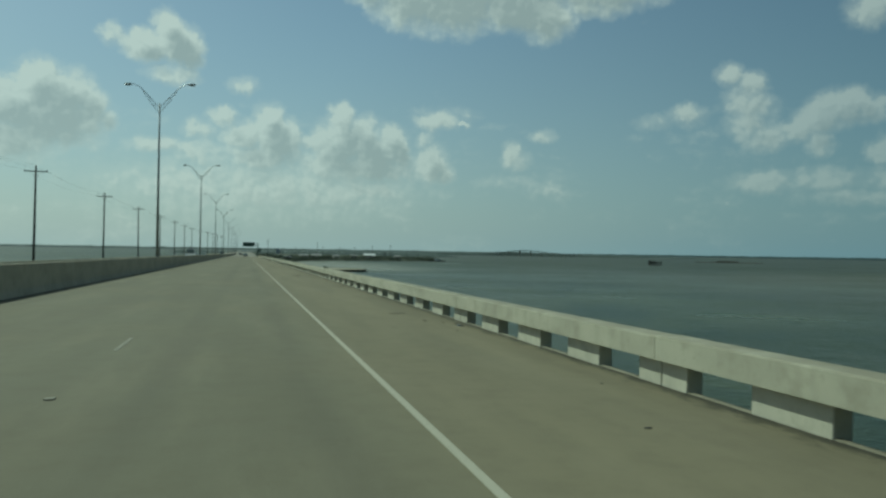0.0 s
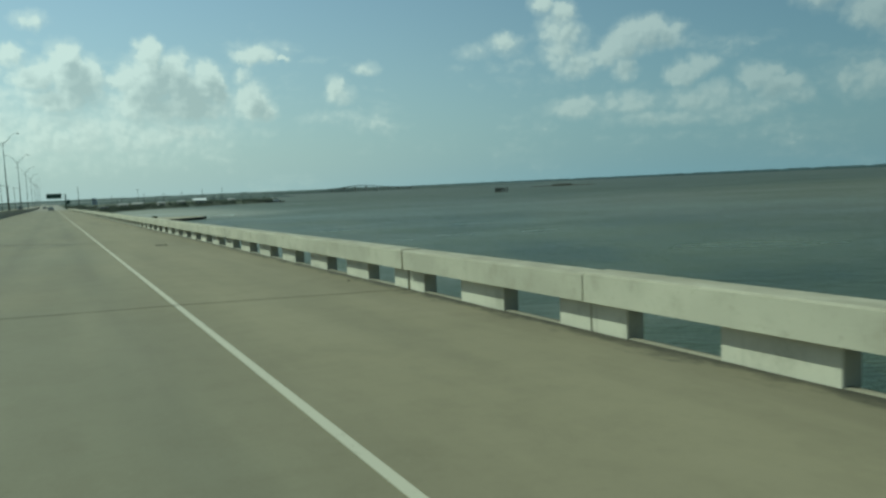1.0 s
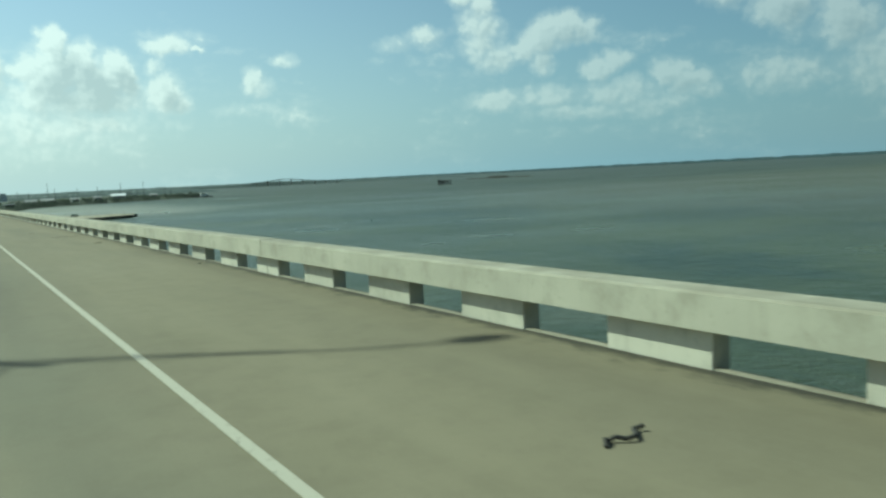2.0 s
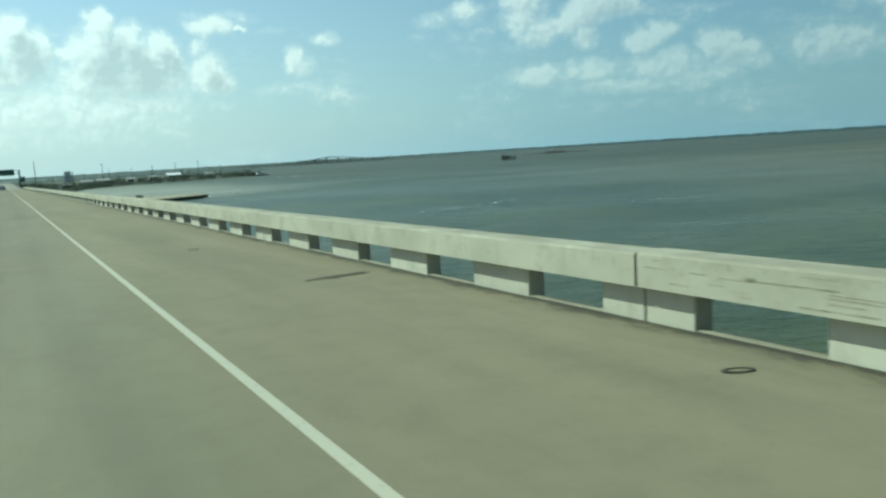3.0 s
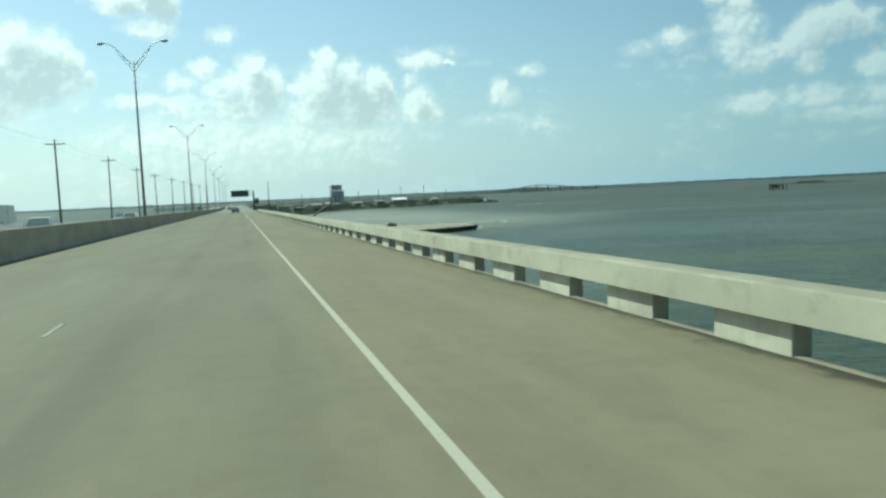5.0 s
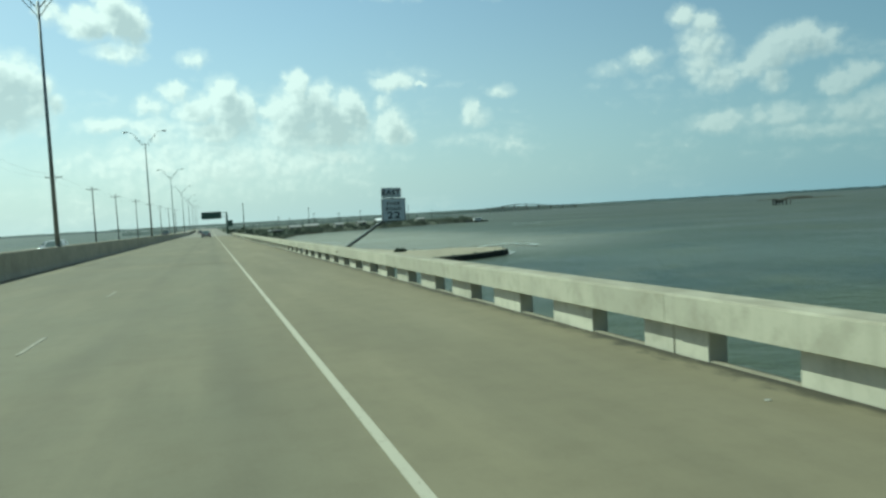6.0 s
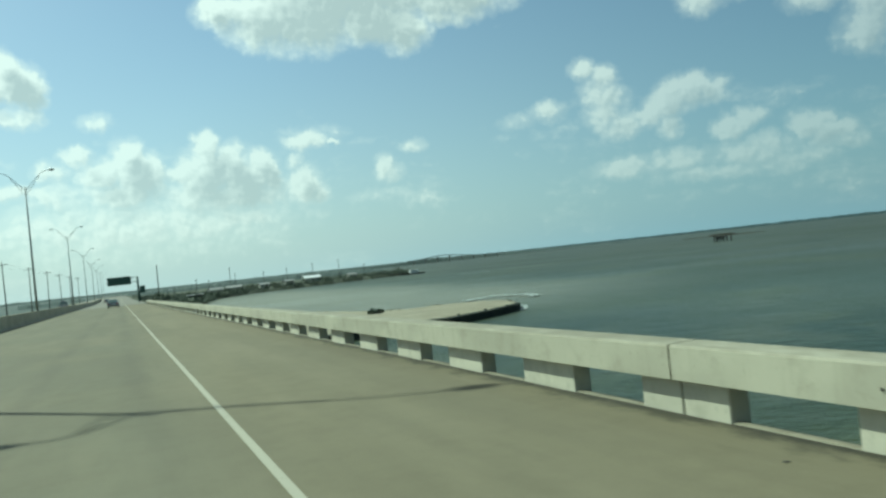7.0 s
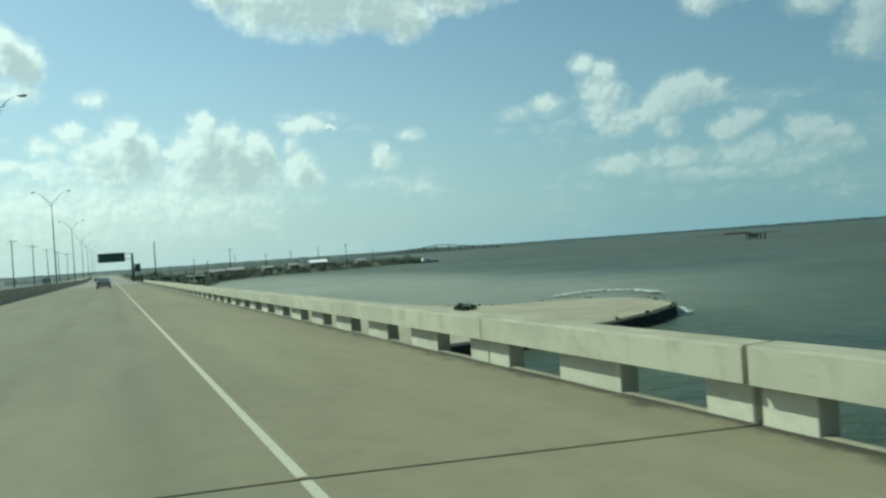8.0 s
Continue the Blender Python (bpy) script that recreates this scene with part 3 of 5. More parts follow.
def bridge_deck():
    road = thing("road", label="pale tan concrete bridge deck, stained and worn along the wheel tracks", category="road", kind="structure")
    cuts = [-70.0] + [post_mid(k) + SKEW * RAIL_FACE for k in OPEN_JOINTS[1:]] + [345.0]
    for a, b in zip(cuts, cuts[1:]):
        prof = [(-9.87, -0.26), (-9.87, 0.0), (0.2, cross_z(0.2)), (DECK_EDGE, cross_z(DECK_EDGE)), (DECK_EDGE, -0.32)]
        part("deck_slab", along_road(fresh(), prof, a + 0.022, b - 0.022, SKEW), M_DECK, road)
    for c in cuts[1:-1]:
        prof = [(-9.3, -0.2), (-9.3, -0.032), (0.2, -0.032 + cross_z(0.2)), (3.73, -0.032 + cross_z(3.73)), (3.73, -0.2)]
        part("joint_seal", along_road(fresh(), prof, c - 0.021, c + 0.021, SKEW), M_SEAL, road, "black rubber deck joint seal")
    # the solid edge line, laid in lengths
    prof = [(-0.043, -0.002), (-0.043, 0.004), (0.043, 0.004), (0.043, -0.002)]
    for a, b in zip(cuts, cuts[1:]):
        part("edge_line", along_road(fresh(), prof, a + 0.05, b - 0.05), M_PAINT, road, "worn solid white edge line")
    # what is left of the broken line between the lanes
    prof = [(-3.835, -0.002), (-3.835, 0.004), (-3.765, 0.004), (-3.765, -0.002)]
    for y, long in ((13.4, 1.9), (130.7, 2.6), (142.6, 1.2), (169.8, 1.8), (179.4, 1.8)):
        part("lane_mark", along_road(fresh(), prof, y, y + long), M_FADED, road, "faded white lane mark")
    part("lane_button", boxed(-3.85, -3.74, 9.05, 9.16, deck_z(9.1) - 0.002, deck_z(9.1) + 0.016, bevel=0.006), M_FADED, road, "worn white lane button")
    # the other carriageway
    far = thing("road", label="concrete deck of the oncoming carriageway beyond the barrier", category="road", kind="structure")
    prof = [(-21.0, -0.26), (-21.0, 0.0), (-9.9, 0.0), (-9.9, -0.26)]
    for a, b in zip(cuts, cuts[1:]):
        part("deck_slab", along_road(fresh(), prof, a + 0.022, b - 0.022, SKEW), M_DECK, far)
    # the approach on the land
    land_road = thing("road", label="concrete approach road running on over the low land", category="road", kind="structure")
    prof = [(-21.0, -0.3), (-21.0, -0.01), (4.2, -0.01), (4.2, -0.3)]
    bm = along_road(fresh(), prof, 346.0, 1400.0, SKEW, 31.0)
    part("pavement", bm, M_ASPHALT, land_road)
    prof = [(-0.055, -0.012), (-0.055, -0.006), (0.055, -0.006), (0.055, -0.012)]
    part("edge_line", along_road(fresh(), prof, 346.0, 700.0, 0.0, 31.0), M_PAINT, land_road, "worn solid white edge line")


def bridge_rail(name, label, side=1.0, shift=0.0):
    """Concrete rail: a deep beam carried on short wide posts with openings between, broken by joints over some posts."""
    rail = thing(name, label=label, category="bridge railing", kind="structure")

    def prof(points):
        return [(shift + side * x, h) for x, h in points]

    joints = sorted([(post_mid(k), 0.035) for k in OPEN_JOINTS] + [(post_mid(k), 0.016 if k == 34 else 0.009) for k in THIN_JOINTS])
    ends = [(post_mid(RAIL_FROM) - 0.6, 0.0)] + [j for j in joints if j[0] > post_mid(RAIL_FROM)] + [(post_mid(RAIL_TO) + 0.6, 0.0)]
    section = [(RAIL_FACE, 0.307), (RAIL_FACE, 0.612), (RAIL_FACE + 0.02, 0.632), (RAIL_FACE + 0.353, 0.632), (RAIL_FACE + 0.373, 0.612), (RAIL_FACE + 0.373, 0.307)]
    sag = random.Random(31)
    for (a, ga), (b, gb) in zip(ends, ends[1:]):
        out, up = sag.uniform(-0.004, 0.004), sag.uniform(-0.007, 0.007)
        bm = along_road(fresh(), prof([(x + out, h + (up if h > 0.5 else 0.0)) for x, h in section]), a + ga, b - gb)
        part("rail_beam", bm, M_RAIL, rail)
    # dark strip added in each thin joint to block light through the gap
    for k in THIN_JOINTS:
        filler = [(RAIL_FACE + 0.012, 0.312), (RAIL_FACE + 0.012, 0.604), (RAIL_FACE + 0.04, 0.622), (RAIL_FACE + 0.34, 0.622), (RAIL_FACE + 0.36, 0.60), (RAIL_FACE + 0.36, 0.312)]
        part("joint_backing", along_road(fresh(), prof(filler), post_mid(k) - 0.018, post_mid(k) + 0.018), M_SEAL, rail, "dark backing strip in the joint")
    kerb = [(RAIL_POST + 0.012, FOOT - 0.01), (RAIL_POST + 0.012, FOOT + 0.008), (RAIL_POST + 0.025, FOOT + 0.014), (DECK_EDGE + 0.01, FOOT + 0.014), (DECK_EDGE + 0.01, FOOT - 0.01)]
    wide = sorted(post_mid(k) for k in OPEN_JOINTS)
    stops = [post_mid(RAIL_FROM) - 0.6] + [w for w in wide if w > post_mid(RAIL_FROM)] + [post_mid(RAIL_TO) + 0.6]
    for a, b in zip(stops, stops[1:]):
        part("kerb", along_road(fresh(), prof(kerb), a + 0.03, b - 0.03), M_KERB, rail)
    if side > 0:
        # stubs of cut-off bolts where the sign was fixed
        for y, h, x, wide, tall in ((187.05, 0.45, RAIL_FACE, 0.020, 0.04), (187.26, 0.455, RAIL_FACE, 0.008, 0.012), (187.17, 0.02, RAIL_POST, 0.014, 0.022), (186.95, 0.025, RAIL_POST, 0.014, 0.022)):
            z = deck_z(y) + h
            part("bolt_plate", boxed(x - 0.012, x + 0.01, y - wide, y + wide, z - tall, z + tall, bevel=0.004), M_SEAL, rail, "rusted dark bolt plate")
        # long scrape marks left on one length of the beam
        rng = random.Random(12)
        for i in range(34):
            y, h, long = rng.uniform(81.0, 84.3), rng.uniform(0.34, 0.59), rng.uniform(0.06, 0.55)
            strip = [(RAIL_FACE - 0.003, h), (RAIL_FACE - 0.003, h + rng.uniform(0.004, 0.011)), (RAIL_FACE + 0.004, h + 0.003)]
            part("scrape", along_road(fresh(), strip, y, y + long), M_SCRAPE, rail, "scrape mark on the beam")
    x0, x1 = sorted((shift + side * RAIL_POST, shift + side * (RAIL_POST + 0.23)))
    back = sorted((shift + side * (DECK_EDGE + 0.004), shift + side * (RAIL_POST + 0.226)))

    def bracket(bm, y0, y1):
        """The post reaches down behind the edge of the deck."""
        box(bm, back[0], back[1], y0 + 0.01, y1 - 0.01, -0.30, FOOT + 0.03)

    whole = boxed(x0, x1, -0.6, 0.6, FOOT - 0.01, 0.322, bevel=0.012)
    bracket(whole, -0.6, 0.6)
    whole = mesh_of("post", whole, M_POSTC)
    split, open_split = fresh(), fresh()
    for bm, gap in ((split, 0.008), (open_split, 0.04)):
        box(bm, x0, x1, -0.6, -gap, FOOT - 0.01, 0.322, bevel=0.012)
        box(bm, x0, x1, gap, 0.6, FOOT - 0.01, 0.322, bevel=0.012)
        bracket(bm, -0.6, -gap), bracket(bm, gap, 0.6)
    split, open_split = mesh_of("post", split, M_POSTC), mesh_of("post", open_split, M_POSTC)
    for k in range(RAIL_FROM, RAIL_TO + 1):
        me = open_split if k in OPEN_JOINTS else split if k in THIN_JOINTS else whole
        ob = part("post", me, None, rail)
        ob.location = (0, post_mid(k), deck_z(post_mid(k)))


def median_barrier():
    wall = thing("median_barrier", label="tall plain concrete median barrier in its own shade", category="concrete barrier", kind="structure")
    section = [(-9.36, 0.0), (-9.43, 0.25), (-9.47, 1.12), (-9.495, 1.15), (-9.745, 1.15), (-9.77, 1.12), (-9.81, 0.25), (-9.88, 0.0)]
    y = -40.0
    while y < 620.0:
        part("barrier_panel", along_road(fresh(), section, y + 0.008, y + 9.144 - 0.008, 0.0, 0.0), M_BARRIER, wall)
        y += 9.144


def pier_bents():
    """Plain bents that carry the deck."""
    for y in range(-55, 345, 29):
        bent = thing("pier", (0, y, 0), "plain concrete pile bent carrying the bridge deck", "bridge pier", "pile bents", "structure")
        top = deck_z(y) - 0.27
        part("pier_cap", boxed(-20.6, 3.6, -0.5, 0.5, top - 0.9, top, bevel=0.03), M_PIER, bent)
        for x in (-18.5, -12.5, -7.0, 1.5):
            part("pile", boxed(x - 0.3, x + 0.3, -0.3, 0.3, WATER - 2.5, top - 0.9, bevel=0.03), M_PIER, bent)


SHORE_Y = (330, 345, 420, 470, 500, 515, 540, 556, 566, 620, 800, 1100, 1500)
SHORE_X = (4.0, 9.0, 22, 30, 49, 75, 132, 141, 128, 112, 140, 190, 260)


def land_height(x, y):
    right = float(np.interp(y, SHORE_Y, SHORE_X))
    left = float(np.interp(y, (330, 400, 1500), (-24, -34, -60)))
    inland = min(right - x, x - left, (y - 329) * 0.8)
    if inland <= -14:
        return WATER - 1.5
    s = max(0.0, min(1.0, (inland + 6) / 9))
    s = s * s * (3 - 2 * s)
    low = WATER - 1.5 + 2.5 * s
    near = max(0.0, min(1.0, 1 - max(x - 6.0, -23.0 - x, 0.0) / 12.0))
    bank = max(0.0, min(1.0, inland / 5.0))
    wob = 0.5 * noise.noise((x * 0.06, y * 0.06, 0))
    high = deck_z(y) - 0.35
    return low + (high - low) * near * bank + wob * s * (1 - near)


def low_land():
    bm = fresh()
    xs = np.arange(-72, 281, 4.0)
    ys = np.concatenate([np.arange(322, 640, 4.0), np.arange(640, 1500, 20.0)])
    grid = [[bm.verts.new((x, y, land_height(x, y))) for x in xs] for y in ys]
    for a, b in zip(grid, grid[1:]):
        for i in range(len(xs) - 1):
            bm.faces.new((a[i], a[i + 1], b[i + 1], b[i]))
    ob = part("ground", bm, M_LAND, label="low marshy land and spit beyond the end of the bridge", smooth=True)
    tagged(ob, kind="structure", category="land")


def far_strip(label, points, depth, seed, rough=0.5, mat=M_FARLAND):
    """Distant low land as a long bank: points are (x, y, height over the water), with an uneven crest of scrub."""
    bm = fresh()
    rows = []
    total = len(points) - 1
    n = 220
    for i in range(n + 1):
        u = i / n * total
        k = min(int(u), total - 1)
        f = u - k
        x, y, h = [points[k][c] + (points[k + 1][c] - points[k][c]) * f for c in range(3)]
        away = Vector((x, y - 150, 0)).normalized()
        h = h * (1 + rough * (noise.noise((i * 0.31, seed, 0)) + 0.6 * noise.noise((i * 1.1, seed, 4)))) if h > 0.3 else h
        h = max(h, 0.2)
        rows.append([bm.verts.new(Vector((x, y, WATER)) + away * depth * d + Vector((0, 0, h * e))) for d, e in ((-0.2, -0.3), (0.0, 0.75), (0.25, 1.0), (0.8, 0.9), (1.0, -0.3))])
    for a, b in zip(rows, rows[1:]):
        for i in range(4):
            bm.faces.new((a[i], a[i + 1], b[i + 1], b[i]))
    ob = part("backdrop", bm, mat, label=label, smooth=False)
    tagged(ob, kind="structure", category="far land")


def ring(az, r):
    return (r * math.sin(radians(az)), 150 + r * math.cos(radians(az)))


def far_lands():
    far_strip("distant low scrubby shore along the horizon", [(*ring(a, 3300), h) for a, h in ((26, 7), (32, 8), (40, 8.5), (48, 10), (56, 11), (66, 12), (80, 11))], 260, 2, 0.25, M_SHORE)
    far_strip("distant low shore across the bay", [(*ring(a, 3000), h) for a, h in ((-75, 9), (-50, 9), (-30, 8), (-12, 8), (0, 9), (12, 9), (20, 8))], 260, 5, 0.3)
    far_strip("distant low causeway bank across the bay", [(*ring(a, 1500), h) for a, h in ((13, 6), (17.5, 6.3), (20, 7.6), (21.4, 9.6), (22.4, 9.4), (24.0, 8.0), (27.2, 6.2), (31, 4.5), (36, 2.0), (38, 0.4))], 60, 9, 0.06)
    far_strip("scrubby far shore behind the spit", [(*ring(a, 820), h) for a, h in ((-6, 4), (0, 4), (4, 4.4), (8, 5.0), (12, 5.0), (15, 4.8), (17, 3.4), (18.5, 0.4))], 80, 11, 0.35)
    islet = [(491 + 0.743 * d, 695 - 0.669 * d, h) for d, h in ((-34, 0.25), (-30, 0.7), (-12, 0.8), (-9, 2.1), (2, 2.3), (9, 2.0), (12, 0.8), (32, 0.7), (36, 0.25))]
    far_strip("low dark marshy islet in the open bay", islet, 9, 13, 0.25, M_ROCK)


def distant_bridge():
    """The pale humped bridge far across the bay."""
    ob = thing("distant_bridge", (0, 0, 0), "pale humped concrete bridge far across the bay", "bridge")
    pts = []
    for i in range(41):
        az = 20.2 + 7.2 * i / 40
        x, y = ring(az, 1470)
        pts.append((x, y, WATER + 6.0 + 6.4 * math.exp(-((az - 22.9) / 1.75) ** 2)))
    bm = fresh()
    rows = []
    for x, y, z in pts:
        out = Vector((x, y - 150, 0)).normalized()
        rows.append([bm.verts.new(Vector((x, y, z)) + out * d + Vector((0, 0, e))) for d, e in ((0, -0.7), (0, 0.7), (11, 0.7), (11, -0.7))])
    for a, b in zip(rows, rows[1:]):
        for i in range(4):
            bm.faces.new((a[i], a[(i + 1) % 4], b[(i + 1) % 4], b[i]))
    bm.faces.new(rows[0][::-1]), bm.faces.new(rows[-1])
    part("deck", bm, M_PIER, ob)
    for x, y, z in pts[3:-2:5]:
        part("pier", boxed(x - 0.5, x + 0.5, y + 2, y + 6, WATER - 2, z - 0.7), M_PIER, ob)


water_sheet()
distant_bridge()
bridge_deck()
bridge_rail("bridge_railing", "pale concrete bridge railing, deep beam on short posts with openings")
bridge_rail("bridge_railing", "outer concrete railing of the oncoming carriageway", -1.0, -16.95)
median_barrier()
pier_bents()
low_land()
far_lands()


# ---- things along the road ----
def street_lamp(y, first=None):
    at = pose(-9.62, y, deck_z(y) + 1.15, 0.0, 0.0, -15.0)
    if first:
        return copy_thing(first, at)
    lamp = thing("street_lamp", (0, 0, 0), "tall grey steel double-arm street lamp on the median barrier", "street lamp", "lamps along the median")
    part("base_plate", boxed(-0.13, 0.13, -0.22, 0.22, 0.0, 0.05, bevel=0.008), M_STEEL, lamp)
    part("pole", tube(fresh(), [(0, 0, 0.04), (0, 0, 7), (0, 0, 14.5)], [0.135, 0.10, 0.065], 12), M_STEEL, lamp, smooth=True)
    for s in (-1, 1):
        arm = fresh()
        tube(arm, [(s * 0.05, 0, 14.1), (s * 1.0, 0, 14.95), (s * 1.95, 0, 15.75), (s * 2.4, 0, 16.1), (s * 3.0, 0, 16.28), (s * 3.35, 0, 16.3)], 0.035, 6)
        tube(arm, [(s * 0.05, 0, 13.6), (s * 1.0, 0, 14.55), (s * 1.95, 0, 15.6)], 0.028, 6)
        for u in (0.5, 1.2, 1.8):
            tube(arm, [(s * u, 0, 13.6 + u * 1.02), (s * u, 0, 14.06 + u * 0.87)], 0.02, 5)
        a = part("arm", arm, M_STEEL, lamp, smooth=True)
        head = fresh()
        rings = []
        for u, w, h in ((0.0, 0.07, 0.05), (0.14, 0.15, 0.10), (0.45, 0.17, 0.11), (0.75, 0.12, 0.07), (0.86, 0.04, 0.03)):
            rings.append([head.verts.new((s * (3.25 + u), w * math.cos(q), 16.3 + h * math.sin(q))) for q in np.linspace(0, 2 * math.pi, 9)[:-1]])
        for r0, r1 in zip(rings, rings[1:]):
            for k in range(8):
                head.faces.new((r0[k], r0[(k + 1) % 8], r1[(k + 1) % 8], r1[k]))
        head.faces.new(rings[0]), head.faces.new(rings[-1])
        l = part("luminaire", head, M_STEEL, a, smooth=True)
        x0, x1 = sorted((s * 3.45, s * 3.95))
        part("lens", boxed(x0, x1, -0.11, 0.11, 16.165, 16.215, bevel=0.01), M_GLASSLAMP, lamp)
    for child in lamp.children_recursive:
        if child.parent == lamp:
            child.scale = (1 if child.name.startswith(("pole", "base")) else 0.80, 1, 0.97)
    lamp.matrix_world = at
    return lamp


first_lamp = None
for y in (7.6, 73.2, 139.2, 206.3, 280.0, 355.0, 430.0, 503.0, 576.0, 649.0, 722.0):
    made = street_lamp(y, first_lamp)
    first_lamp = first_lamp or made


def utility_pole(y, first=None):
    at = pose(-30.0 + max(0.0, y - 430.0) * 0.028, y, WATER - 1.1, 0.0, 0.6 * math.sin(y), 0.0)
    if first:
        return copy_thing(first, at)
    pole = thing("utility_pole", (0, 0, 0), "dark creosoted wooden utility pole standing in the bay", "utility pole", "poles of the power line")
    part("pole", tube(fresh(), [(0, 0, 0), (0, 0, 9), (0, 0, 19.2)], [0.20, 0.17, 0.12], 9), M_WOOD, pole, smooth=True)
    part("crossarm", boxed(-1.5, 1.5, 0.11, 0.22, 18.45, 18.60, bevel=0.01), M_WOOD, pole)
    for s in (-1, 1):
        part("brace", tube(fresh(), [(s * 0.75, 0.16, 18.46), (s * 0.05, 0.14, 17.8)], 0.022, 5), M_STEEL, pole)
    for x in (-1.4, 1.4):
        part("insulator", tube(fresh(), [(x, 0.165, 18.6), (x, 0.165, 18.66), (x, 0.165, 18.70), (x, 0.165, 18.78)], [0.03, 0.06, 0.04, 0.045], 7), M_STEEL, pole, "grey glazed insulator")
    part("insulator", tube(fresh(), [(0, 0, 19.2), (0, 0, 19.26), (0, 0, 19.3), (0, 0, 19.38)], [0.03, 0.06, 0.04, 0.045], 7), M_STEEL, pole, "grey glazed insulator")
    pole.matrix_world = at
    return pole


POLE_YS = [10.0 + 52.0 * k for k in range(14)]
first_pole = None
for y in POLE_YS:
    made = utility_pole(y, first_pole)
    first_pole = first_pole or made


def power_cables():
    for x, z in ((-31.4, 18.78), (-30.0, 19.38), (-28.6, 18.78)):
        pts = []
        for a, b in zip(POLE_YS, POLE_YS[1:]):
            for i in range(8):
                u = i / 8
                pts.append((x + max(0.0, a + (b - a) * u - 430.0) * 0.028, a + (b - a) * u, WATER - 1.1 + z - 3.2 * u * (1 - u)))
        ob = part("power_cable", tube(fresh(), pts, 0.007, 4), M_WIRE, label="thin dark power cable sagging between utility poles")
        tagged(ob, category="cable", group="cables of the power line")


power_cables()


def text_mesh(body, size):
    cu = bpy.data.curves.new("lettering", "FONT")
    cu.body, cu.size, cu.extrude, cu.align_x, cu.align_y = body, size, 0.0015, "CENTER", "CENTER"
    cu.offset, cu.space_character = size * 0.02, 1.12
    tmp = bpy.data.objects.new("lettering", cu)
    scene.collection.objects.link(tmp)
    me = bpy.data.meshes.new_from_object(tmp.evaluated_get(bpy.context.evaluated_depsgraph_get()))
    bpy.data.objects.remove(tmp)
    me.name = "lettering"
    me.materials.clear()
    me.materials.append(M_BLACK)
    return me


def rounded_plate(w, h, r, t0, t1):
    bm = fresh()
    ring0 = []
    for cx, cz, a0 in ((w / 2 - r, h / 2 - r, 0), (-w / 2 + r, h / 2 - r, 90), (-w / 2 + r, -h / 2 + r, 180), (w / 2 - r, -h / 2 + r, 270)):
        for a in (0, 30, 60, 90):
            q = radians(a0 + a)
            ring0.append((cx + r * math.cos(q), cz + r * math.sin(q)))
    front = [bm.verts.new((x, t0, z)) for x, z in ring0]
    back = [bm.verts.new((x, t1, z)) for x, z in ring0]
    n = len(ring0)
    for i in range(n):
        bm.faces.new((front[i], front[(i + 1) % n], back[(i + 1) % n], back[i]))
    bm.faces.new(front), bm.faces.new(back[::-1])
    return bm


def sign_board(parent, name, at, w, h, rim, words, roll):
    board = part(name, rounded_plate(w, h, 0.04, 0.0, 0.006), M_ALU, parent, "thin metal route sign panel")
    board.matrix_local = pose(*at, 0, roll, 0)
    part("border", rounded_plate(w - 0.004, h - 0.004, 0.04, -0.003, -0.0005), M_BLACK, board, "black border of the sign face")
    part("face", rounded_plate(w - rim * 2, h - rim * 2, 0.03, -0.006, -0.0032), M_WHITE, board, "white sign face")
    for body, size, z, squeeze in words:
        ob = part("lettering", text_mesh(body, size), None, board, "black sign lettering")
        ob.matrix_local = pose(0, -0.0085, z, 90, 0, 0) @ Matrix.Diagonal((squeeze, 1, 1, 1))


def route_sign():
    x, y = 5.72, 186.35
    sign = thing("route_sign", (3.93, 186.92, deck_z(186.9) + 0.63), "black-on-white route sign on a pole bent far over the railing", "road sign")
    ox, oy, oz = sign.location
    pole = fresh()
    tube(pole, [(0, 0, 0.0), (0.66, -0.24, 0.44), (1.31, -0.46, 0.89), (x - ox + 0.02, y + 0.11 - oy, 1.22)], [0.062, 0.06, 0.057, 0.05], 12)
    part("pole", pole, M_POST, sign, "weathered grey pole, bent over", smooth=True)
    part("foot", boxed(-0.09, 0.08, -0.09, 0.09, -0.01, 0.04, bevel=0.01), M_POST, sign)
    part("stub_post", tube(fresh(), [(x - ox, y + 0.06 - oy, 0.95), (x - ox - 0.03, y + 0.06 - oy, 2.15)], 0.035, 8), M_POST, sign)
    sign_board(sign, "route_panel", (x - ox, y - oy, 0.845 - oz), 0.95, 0.89, 0.03, (("PARK", 0.185, 0.235, 1.12), ("ROAD", 0.185, 0.03, 1.12), ("22", 0.36, -0.225, 1.38)), 1.2)
    sign_board(sign, "direction_panel", (x - 0.06 - ox, y - oy, 1.505 - oz), 0.775, 0.375, 0.018, (("EAST", 0.27, 0.0, 1.08),), 1.2)


route_sign()


